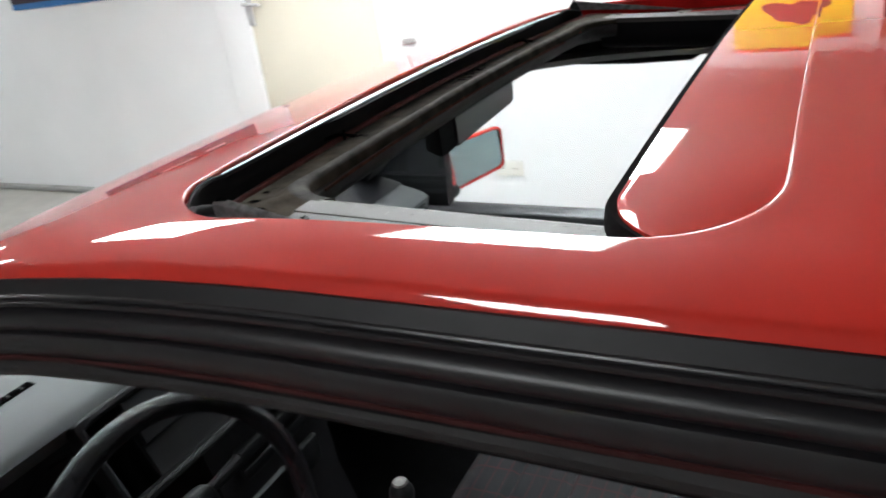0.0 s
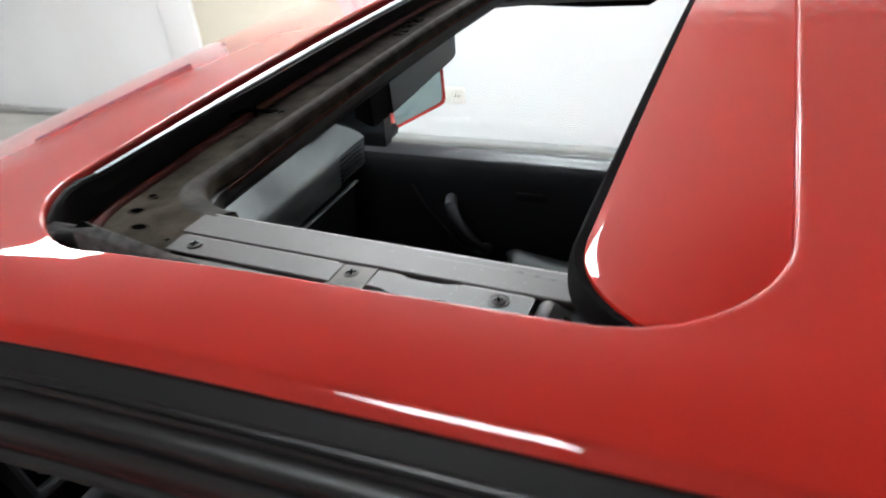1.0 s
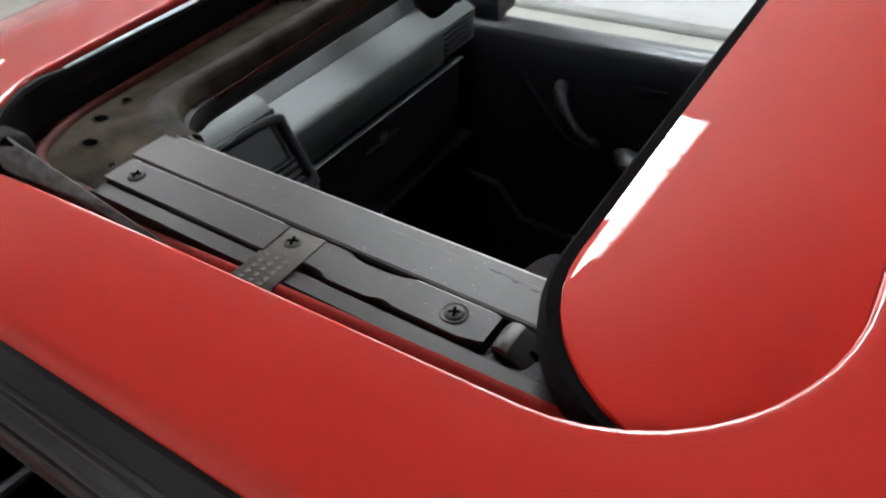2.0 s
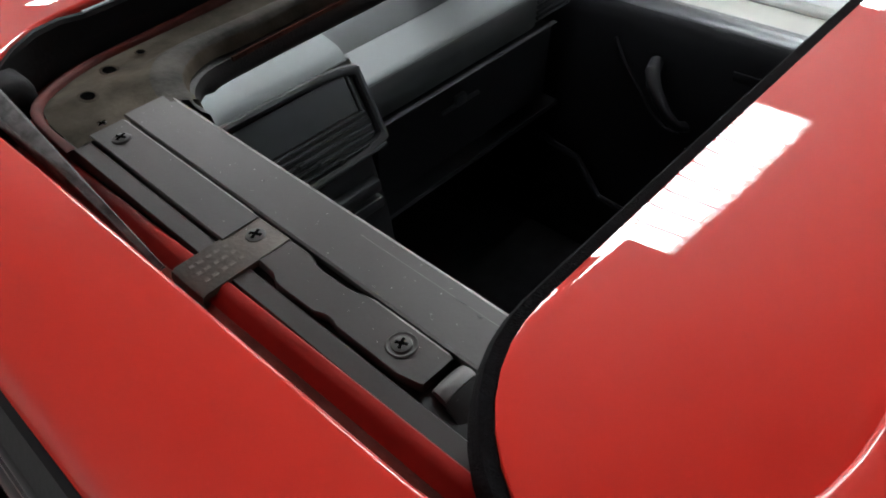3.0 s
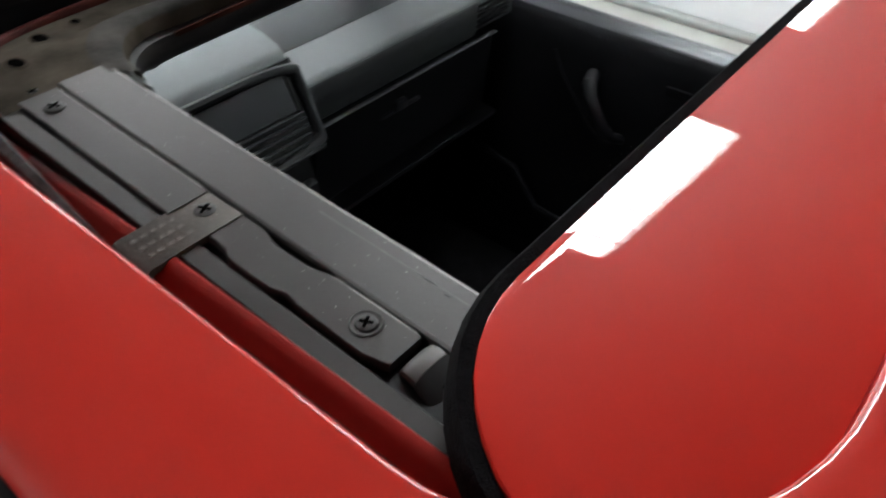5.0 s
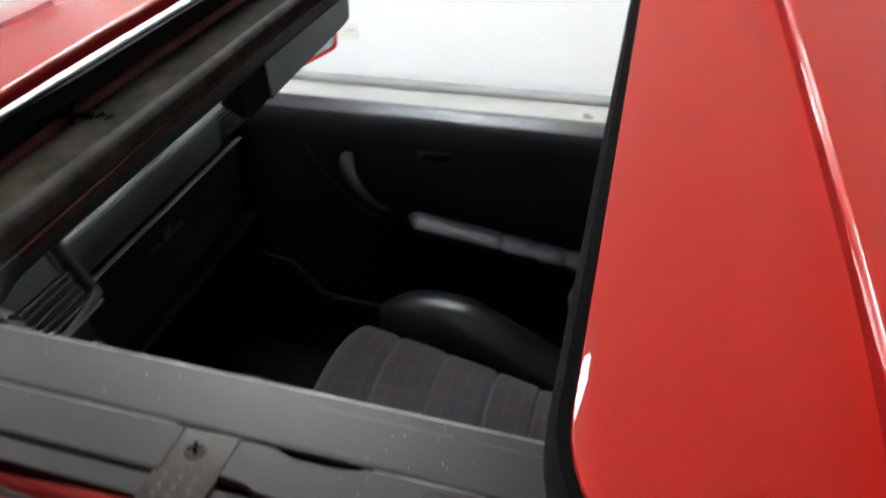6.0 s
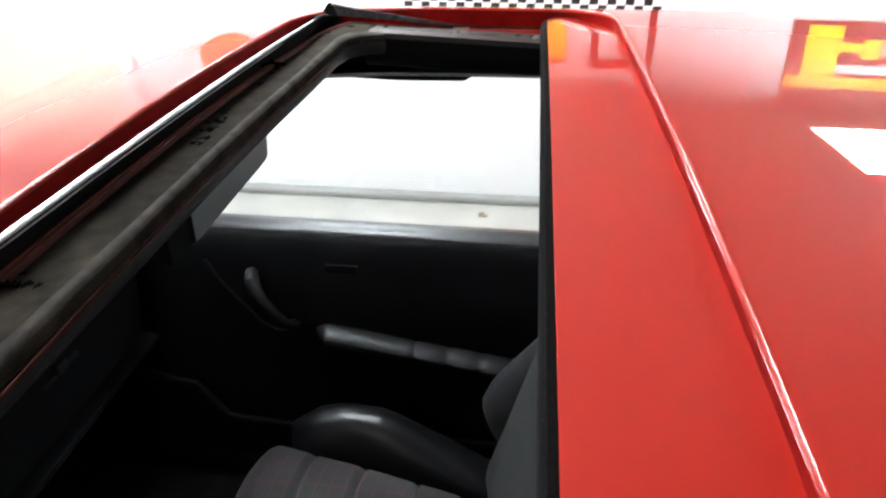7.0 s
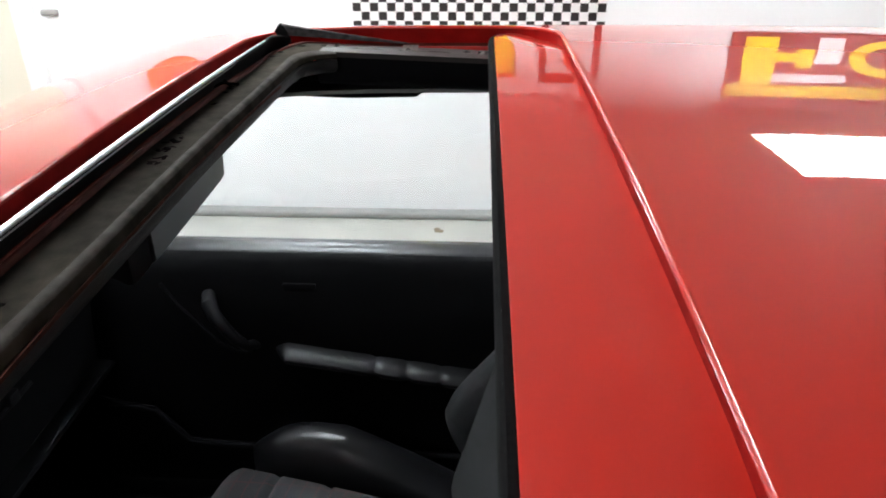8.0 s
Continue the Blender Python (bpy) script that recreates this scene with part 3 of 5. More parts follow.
def build_front_frame():
    bm = bmesh.new()
    rings(bm, u_loops([(0.0196, 1.240, 0), (0.0198, 1.2508, 0), (0.0204, 1.2510, 0), (0.0212, 1.2518, 0), (0.0222, 1.2520, 0), (0.0320, 1.2520, 0), (0.0395, 1.2518, 0.007), (0.0405, 1.2519, 0.009), (0.0420, 1.2523, 0.009), (0.0475, 1.2556, 0.008), (0.0490, 1.2564, 0.007), (0.0505, 1.2567, 0.006), (0.0545, 1.2565, 0.0045), (0.0562, 1.2555, 0.0045), (0.0577, 1.2530, 0.0045), (0.0584, 1.2480, 0.0045)]), False)
    fr = part("front_frame", bm, tray_steel, car, "dusty brown pressed steel front frame of the opening")
    # overlay on the ridge: wear, and the light on its upward face as colour
    bm = bmesh.new()
    rings(bm, u_loops([(0.0473, 1.2557, 0.008), (0.0489, 1.2566, 0.007), (0.0505, 1.2569, 0.006), (0.0545, 1.2567, 0.0045), (0.0563, 1.2557, 0.0045), (0.0573, 1.2540, 0.0045)]), False)
    part("frame_ridge", bm, crest, fr, "worn grey brown ridge of the frame, lightened as its top is lit")
    part("frame_edge", front_strip([(0.0880, 1.2480), (0.0893, 1.2482), (0.0896, 1.2462), (0.0880, 1.2460)], 0.105, 0.60), rust, fr, "rusty red inner edge")
    # red rim of the gutter round the tray
    bm = bmesh.new()
    rings(bm, u_loops([(0.0156, 1.2480, 0), (0.0158, 1.2530, 0), (0.0162, 1.2541, 0), (0.0170, 1.2546, 0), (0.0179, 1.2544, 0), (0.0187, 1.2535, 0), (0.0192, 1.2522, 0), (0.0195, 1.2500, 0)]), False)
    part("gutter_ridge", bm, dull_red, fr, "dusty red rim of the gutter")
    bm = bmesh.new()
    rings(bm, u_loops([(0.0574, 1.2470, 0.0045), (0.0596, 1.2456, 0.0045), (0.0602, 1.2420, 0.0045), (0.0590, 1.2375, 0.0045), (0.0540, 1.2335, 0.0045), (0.0430, 1.2290, 0.0045), (0.0250, 1.2240, 0.0045)]), False)
    part("opening_trim", bm, edge_vinyl, car, "black vinyl edge of the opening")
    def at(x, y):
        k = min(1.0, max(0.0, (x - 0.050) / 0.040))
        return (1 - k) * (1.2521 + sag(y)) + k * (1.2590 - 0.0385 * (x - 0.2))
    for y_of in (lambda y: y, lambda y: 0.774 - y):
        for x, y, rx, ry in ((0.0930, 0.0412, 0.0040, 0.0026), (0.0745, 0.0590, 0.0040, 0.0026), (0.0690, 0.0765, 0.0024, 0.0017)):
            bm = bmesh.new()
            seg = 18
            lp = lambda k, h: [(x + rx * k * math.cos(2 * math.pi * i / seg), y_of(y) + ry * k * math.sin(2 * math.pi * i / seg), at(x, y) + h) for i in range(seg)]
            rings(bm, [lp(1.5, -0.0001), lp(1.2, 0.00022), lp(1.0, 0.0001)])
            part("hole_rim", bm, dusty, fr)
            bm = bmesh.new()
            bm.faces.new([bm.verts.new(p) for p in lp(1.0, 0.00012)])
            part("hole", bm, void, fr)
    # springs of the deflector and black grease in the tray
    for y in (0.194, 0.58):
        bm = bmesh.new()
        x = 0.046 + 0.013 * y / 0.774
        tube(bm, [(x - 0.006, y - 0.014, 1.2555 + sag(y)), (x - 0.002, y - 0.004, 1.2560 + sag(y)), (x + 0.003, y + 0.002, 1.2545 + sag(y)), (x + 0.011, y + 0.004, 1.2530 + sag(y))], 0.0013, 8)
        tube(bm, [(x - 0.005, y + 0.012, 1.2545 + sag(y)), (x, y + 0.004, 1.2550 + sag(y)), (x + 0.006, y - 0.004, 1.2532 + sag(y))], 0.0012, 8)
        part("spring_clip", bm, grease, fr, "black spring clip")
    rnd = random.Random(4)
    for k in range(34):
        y = rnd.gauss(0.40, 0.022) if k < 18 else (rnd.gauss(0.56, 0.02) if k < 26 else rnd.gauss(0.200, 0.012))
        x = 0.061 + 0.013 * y / 0.774 + rnd.gauss(0, 0.004) - (0.010 if k >= 18 else 0)
        bm = bmesh.new()
        q = blob(x, y, rnd.uniform(0.0012, 0.0030), rnd.uniform(0.0012, 0.0042), k, 14)
        bm.faces.new([bm.verts.new((a, b, 1.25235 + sag(b))) for a, b in q])
        part("grease_smear", bm, grease, fr)


build_front_frame()


def build_rail(side):
    """Guide rail along one side of the opening; side 0 is the driver's, 1 the passenger's."""
    r = empty("guide_rail", car)
    Y = (lambda y: y) if side == 0 else (lambda y: 0.774 - y)
    low = lambda x: -0.0010 - 0.0385 * (x - 0.2)      # the rails fall a little towards the rear
    def bar(name, prof, x0, x1, material, cuts=2, label=""):
        bm = bmesh.new()
        rings(bm, [[(x, Y(y), z + low(x)) for y, z in prof] for x in np.linspace(x0, x1, cuts)], True, True)
        return part(name, bm, material, r, label)
    bar("side_bar", [(0.0202, 1.240), (0.0202, 1.2588), (0.0207, 1.2595), (0.0266, 1.2595), (0.0271, 1.2588), (0.0271, 1.240)], 0.112, 0.7, rail_grey, label="black side bar of the rail")
    bar("inner_flange", [(0.0433, 1.244), (0.0433, 1.2598), (0.0440, 1.2605), (0.0616, 1.2605), (0.0624, 1.2597), (0.0624, 1.2545), (0.0606, 1.2545), (0.0606, 1.2580), (0.0455, 1.2580), (0.0455, 1.244)], 0.117, 0.7, rail_grey, label="dark grey aluminium inner flange")
    bar("rail_lining", [(0.0590, 1.2552), (0.0612, 1.2545), (0.0606, 1.240), (0.0585, 1.230), (0.050, 1.222), (0.020, 1.215), (0.020, 1.235)], 0.112, 0.7, dark_vinyl, label="black vinyl lining under the rail")
    bar("rail_bed", [(0.0240, 1.246), (0.0240, 1.2574), (0.0440, 1.2574), (0.0440, 1.246)], 0.112, 0.7, black)
    bar("front_plate", [(0.0279, 1.254), (0.0279, 1.2598), (0.0285, 1.2604), (0.0418, 1.2604), (0.0424, 1.2598), (0.0424, 1.254)], 0.1195, 0.204, rail_grey, label="dark grey cover plate")
    bm = bmesh.new()
    xs = [0.214, 0.2225, 0.2275, 0.2305, 0.2325, 0.2340, 0.2370, 0.2475, 0.2500, 0.2522, 0.2545, 0.2570, 0.2800, 0.2865, 0.2875]
    right = [0.0418, 0.0424, 0.0424, 0.0422, 0.0415, 0.0407, 0.0403, 0.0405, 0.0408, 0.0411, 0.0422, 0.0424, 0.0424, 0.0424, 0.0419]
    left = [0.0300, 0.0300, 0.0296, 0.0280, 0.0277, 0.0277, 0.0277, 0.0280, 0.0290, 0.0295, 0.0293, 0.0286, 0.0284, 0.0300, 0.0306]
    loops = []
    for x, a, b in zip(xs, left, right):
        loops.append([(x, Y(p), q + low(x)) for p, q in ((a, 1.254), (a, 1.2597), (a + 0.0005, 1.2603), (b - 0.0005, 1.2603), (b, 1.2597), (b, 1.254))])
    rings(bm, loops, True, True)
    part("rear_plate", bm, rail_grey, r, "dark grey cover plate with stepped edge")
    # sliding shoe behind the plate: a worn bright lip, then a dark ramp with a slot
    def shoe(name, rows, material, label):
        bm = bmesh.new()
        rings(bm, [[(x, Y(a + (b - a) * k), z + low(x) - 0.0008 * (2 * k - 1) ** 4) for k in (0, 0.06, 0.25, 0.5, 0.75, 0.94, 1)] + [(x, Y(b), 1.2500 + low(x)), (x, Y(a), 1.2500 + low(x))] for x, a, b, z in rows], True, True)
        return part(name, bm, material, r, label)
    shoe("shoe_lip", [(0.2893, 0.0318, 0.0422, 1.2588), (0.2905, 0.0316, 0.0424, 1.2603), (0.2930, 0.0312, 0.0424, 1.2611), (0.2952, 0.0310, 0.0422, 1.2607)], worn_grey, "bright worn lip of the sliding shoe")
    ramp = shoe("sliding_shoe", [(0.2953, 0.0306, 0.0424, 1.2605), (0.2985, 0.0298, 0.0424, 1.2592), (0.3030, 0.0292, 0.0420, 1.2570), (0.3080, 0.0290, 0.0412, 1.2548), (0.3130, 0.0292, 0.0404, 1.2530), (0.3160, 0.0300, 0.0396, 1.2515)], rail_dark, "dark ramp of the sliding shoe")
    bm = bmesh.new()
    rings(bm, [[(x, Y(a), z + low(x) + 0.0004), (x, Y(b), z + low(x) + 0.0004), (x, Y(b), z + low(x) - 0.002), (x, Y(a), z + low(x) - 0.002)] for x, a, b, z in ((0.3000, 0.0350, 0.0362, 1.2585), (0.3040, 0.0338, 0.0366, 1.2565), (0.3090, 0.0342, 0.0362, 1.2544))], True, True)
    part("slot", bm, void, ramp)
    # dark scuffs on the flange
    for x, y, a, b in ((0.2760, 0.0575, 0.0020, 0.00025), (0.2835, 0.0566, 0.0008, 0.0003), (0.2905, 0.0560, 0.0013, 0.0002), (0.1900, 0.0540, 0.0009, 0.0002), (0.2560, 0.0606, 0.0005, 0.0004)):
        part("scuff", boxed(x - a, x + a, Y(y) - b, Y(y) + b, 1.2590 + low(x), 1.26062 + low(x)), rail_dark, r)
    bm = bmesh.new()
    pr = [(0.0105, 1.248), (0.0102, 1.2596), (0.0108, 1.2612), (0.0122, 1.2619), (0.0419, 1.2619), (0.0424, 1.2614), (0.0424, 1.2596), (0.0128, 1.2596), (0.0120, 1.2590), (0.0120, 1.248)]
    rings(bm, [[(x, Y(y), z - 0.0030 - 0.02 * (0.040 - y) * 0.5) for y, z in pr] for x in (0.2028, 0.2200)], True, True)
    part("bracket", bm, bracket_steel, r, "dusty stamped steel bracket")
    # stamping on the bracket, too worn to read
    for i in range(3):
        for k in range(5):
            b = boxed(0.2060 + 0.0042 * i, 0.2074 + 0.0042 * i, Y(0.0155 + 0.0030 * k) - 0.0008 - 0.0004 * (k % 2), Y(0.0155 + 0.0030 * k) + 0.0008, 1.2578, 1.25880)
            part("stamp_mark", b, bracket_steel, r)
    # worn bright edges: pale bars that also paint in the bevel highlight
    def wear(x0, x1, y, z, w=0.00035, material=worn):
        bm = bmesh.new()
        rings(bm, [[(x, Y(y + a), z + low(x) + b) for a, b in ((-w, -0.0003), (-w, 0.00012), (w, 0.00012), (w, -0.0003))] for x in (x0, x1)], True, True)
        part("worn_lit_edge", bm, material, r)
    wear(0.122, 0.31, 0.0621, 1.2604)
    wear(0.1215, 0.201, 0.0421, 1.2603, 0.00022)
    wear(0.257, 0.286, 0.0421, 1.2602, 0.00025)
    wear(0.235, 0.31, 0.0575, 1.2604, 0.00011, scratch)
    def screw(x, y, z, s=1.0, dimple=False):
        seg = 24
        def lp(rad, h):
            return [(rad * s * math.cos(2 * math.pi * k / seg), rad * s * math.sin(2 * math.pi * k / seg), h * s) for k in range(seg)]
        at = pose(x, Y(y), z, 0, 0, 25)
        bm = bmesh.new()
        rings(bm, [lp(0.0032, -0.002), lp(0.0032, 0.0001), lp(0.0029, 0.0006), lp(0.0020, 0.0009), lp(0.0010, 0.0010)], True, True)
        o = part("screw", bm, screw_steel, r, "worn cross-head screw", m=at)
        b = bmesh.new()
        box(b, -0.0019 * s, 0.0019 * s, -0.00045 * s, 0.00045 * s, 0.0002 * s, 0.00115 * s)
        part("cross_recess", b, void, r, m=at)
        b = bmesh.new()
        box(b, -0.00045 * s, 0.00045 * s, -0.0019 * s, 0.0019 * s, 0.0002 * s, 0.00117 * s)
        part("cross_recess", b, void, r, m=at)
        if dimple:
            b = bmesh.new()
            rings(b, [lp(0.0047, 0.0003), lp(0.0044, 0.00055), lp(0.0040, 0.0004), lp(0.0034, 0.0)])
            part("dimple_rim", b, screw_steel, r, m=at)
        return o
    screw(0.1308, 0.0350, 1.2619, 1.12)
    screw(0.2102, 0.0363, 1.2584, 1.08)
    screw(0.2745, 0.0361, 1.25625, 0.95, True)
    screw(0.1148, 0.0356, 1.2614, 0.85)
    return r


build_rail(0)
build_rail(1)


def build_deflector():
    d = empty("wind_deflector", car)
    tagged(d, "folded wind deflector with a rubber skirt")
    def crest_of(y):
        """The raised edge of the deflector: where the bar runs."""
        v = y - CY
        return 0.0577 + 0.0263 * v - 0.0575 * v * v, 1.2708 + 0.0125 * (1 - (v / CY) ** 2)
    bm = bmesh.new()
    loops = []
    for y in np.linspace(0.068, 0.706, 50):
        x, z = crest_of(y)
        k = min(1.0, 0.15 + 0.85 * min(y - 0.068, 0.706 - y) / 0.14)
        loops.append([(x + a * (0.4 + 0.6 * k), y, z + b * k) for a, b in ((-0.0022, -0.0040), (-0.0020, -0.0006), (-0.0012, 0.0004), (0.0008, 0.0002), (0.0020, -0.0010), (0.0022, -0.0040))])
    part("bar", rings(bm, loops, True, True), alu, d, "bright aluminium bar")
    bm = bmesh.new()
    loops = []
    for y in np.linspace(0.022, 0.752, 64):
        x, z = crest_of(y)
        e = max(0.0, 1 - min(y - 0.022, 0.752 - y) / 0.045)
        bx, bz = 0.0255 + bow(y) + 0.004 * min(1.0, (1 - e)), 1.2505 + sag(y)
        top, base = Vector((x + 0.0150 * e * e, y, z - 0.0012 + 0.0035 * e * (1 - e) * 4 - 0.002 * e)), Vector((bx + 0.005 + 0.020 * e * e, y, bz))
        loops.append([top + Vector(a) for a in ((-0.0022, 0, -0.001), (-0.0010, 0, 0.0006), (0.0016, 0, 0.0004), (0.0024, 0, -0.0014))]
                     + [top.lerp(base, 0.34) + Vector((0.0004, 0, -0.0010)), top.lerp(base, 0.50) + Vector((0.0016, 0, -0.0008)), top.lerp(base, 0.64) + Vector((0.0002, 0, -0.0012)), base + Vector((0.0010, 0, 0.0)), base + Vector((-0.0030, 0, 0.0)), top.lerp(base, 0.5) + Vector((-0.0036, 0, 0.0))])
    part("rubber_skirt", rings(bm, loops, True, True), matte_rubber, d, "black rubber skirt")
    for side in (0, 1):
        Y = (lambda y: y) if side == 0 else (lambda y: 0.774 - y)
        bm = bmesh.new()
        loops = []
        for s in np.linspace(0, 1, 10):
            x = 0.0945 - 0.0265 * side + (0.1085 + 0.0335 * side) * s
            y = 0.0098 + 0.0072 * side - 0.0012 * s
            w, h = 0.0036 * (1 - 0.72 * s), 0.0105 * (1 - s) + 0.0012
            z = 1.2822 - 0.0205 * s
            loops.append([(x, Y(y - w), z - h), (x, Y(y - w), z - 0.0016), (x, Y(y - w * 0.75), z - 0.0008), (x, Y(y + w * 0.7), z), (x, Y(y + w), z - 0.0008), (x, Y(y + w), z - h)])
        rings(bm, loops, True, True)
        arm = part("arm", bm, arm_grey, d, "worn grey metal deflector arm")
        x0 = 0.0945 - 0.0265 * side
        y0 = 0.0098 + 0.0072 * side
        bm = bmesh.new()
        lower = [(x0 + 0.0006, Y(y0 - 0.0022), 1.2812), (x0 + 0.0006, Y(y0 + 0.0024), 1.2820), (x0 + 0.0068, Y(y0 + 0.0012), 1.2808)]
        rings(bm, [lower, [(x, y, z + 0.0006) for x, y, z in lower]], True, True)
        part("channel_mouth", bm, void, arm, "open dark end of the channel")
        bm = bmesh.new()
        sx = 0.010 * side
        if side:
            box(bm, 0.044 + sx, 0.058 + sx, Y(0.020) - 0.007, Y(0.020) + 0.007, 1.250, 1.2700, 0.003, 3)
            rings(bm, [[(0.056 + sx + a * w, Y(0.0190) + b * h, z) for a, b in ((-1, -1), (1, -1), (1, 1), (-1, 1))] for z, w, h in ((1.262, 0.010, 0.0030), (1.274, 0.0075, 0.0028), (1.2790, 0.0045, 0.0020), (1.2835, 0.0008, 0.0006))], True, True)
        else:
            box(bm, 0.047, 0.072, 0.0100, 0.031, 1.247, 1.2695, 0.006, 3)
            box(bm, 0.056, 0.080, 0.0085, 0.0185, 1.252, 1.2715, 0.004, 3)
            tube(bm, [(0.070, 0.0150, 1.2640), (0.080, 0.0115, 1.2735), (0.0905, 0.0100, 1.2752), (0.0960, 0.0098, 1.2715)], [0.0035, 0.0036, 0.0030, 0.0012], 10)
        part("pivot_block", bm, matte_rubber, d, "black rubber pivot block")


build_deflector()


# driver's side roof edge: mouldings and seals
def build_side_moulding(side):
    Y = (lambda y: y) if side == 0 else (lambda y: 0.774 - y)
    xs = np.linspace(-0.5, 1.2, 60)
    def drop(x):
        return fall(x) + 0.0055 * (min(x, 0.5) - 0.2)
    def strip(name, prof, material, label):
        bm = bmesh.new()
        rings(bm, [[(x, Y(y), z + drop(x)) for y, z in prof] for x in xs], True, True)
        part(name, bm, material, car, label)
    strip("drip_moulding", [(-0.038, 1.250), (-0.0420, 1.2622), (-0.0440, 1.2622), (-0.0490, 1.2540), (-0.0485, 1.2525), (-0.0460, 1.2500)], moulding_rubber, "black roof drip moulding")
    strip("edge_bead", [(-0.0478, 1.2546), (-0.0490, 1.2544), (-0.0502, 1.2536), (-0.0505, 1.2526), (-0.0500, 1.2517), (-0.0478, 1.2512)], satin_rubber, "satin bead along the lower edge of the moulding")
    strip("drip_bead", [(-0.046, 1.2515), (-0.0500, 1.2513), (-0.0514, 1.2506), (-0.0518, 1.2494), (-0.0513, 1.2480), (-0.0492, 1.2472), (-0.046, 1.2470)], rubber, "black bead under the moulding")
    strip("door_seal", [(-0.044, 1.2456), (-0.0485, 1.2450), (-0.0530, 1.2425), (-0.0548, 1.2390), (-0.0542, 1.2350), (-0.0515, 1.2326), (-0.046, 1.232)], rubber, "black rubber door seal")
    strip("inner_seal", [(-0.040, 1.2325), (-0.0515, 1.2322), (-0.0546, 1.2312), (-0.0557, 1.2290), (-0.0560, 1.2200), (-0.0548, 1.2178), (-0.0515, 1.2168), (-0.040, 1.2162)], rubber, "flat black rubber inner seal")
    strip("roof_rail", [(-0.030, 1.2172), (-0.0500, 1.2160), (-0.0525, 1.2145), (-0.0528, 1.2125), (-0.051, 1.2110), (-0.030, 1.210)], shaded_trim_red, "red painted roof rail edge, shade put into its colour")
    strip("edge_trim", [(-0.020, 1.2108), (-0.0505, 1.2106), (-0.0540, 1.2075), (-0.0545, 1.2040), (-0.052, 1.2005), (-0.010, 1.197), (0.020, 1.21)], edge_vinyl, "black vinyl edge trim")


build_side_moulding(0)
build_side_moulding(1)




def build_dust():
    """Pale specks of dust and lint on the rails, the frame and the felt."""
    rnd = random.Random(21)
    bm = bmesh.new()
    def speck(x, y, z, size):
        a = rnd.uniform(0, 3.14)
        c, s = math.cos(a) * size, math.sin(a) * size * rnd.uniform(0.4, 1.0)
        bm.faces.new([bm.verts.new(p) for p in ((x - c, y - s, z), (x + s, y - c, z), (x + c, y + s, z), (x - s, y + c, z))])
    for k in range(150):
        x = rnd.uniform(0.12, 0.30)
        y = rnd.choice((rnd.uniform(0.0445, 0.061), rnd.uniform(0.0445, 0.061), rnd.uniform(0.031, 0.040)))
        speck(x, y, (1.2606 if y > 0.0435 else 1.2605) - 0.0009 - 0.0385 * (x - 0.2), rnd.choice((0.00008, 0.0001, 0.00012, 0.0002)))
    for k in range(70):
        y = rnd.uniform(0.10, 0.70)
        d = rnd.uniform(0.001, 0.0042)
        speck(0.3020 - d, y, panel_z(0.3025, y) - 0.0002, rnd.choice((0.0001, 0.00014, 0.0002)))
    ob = part("dust_specks", bm, lint)
    tagged(ob, "pale dust and lint specks on the rails and felt", "dust", kind="stuff")


build_dust()
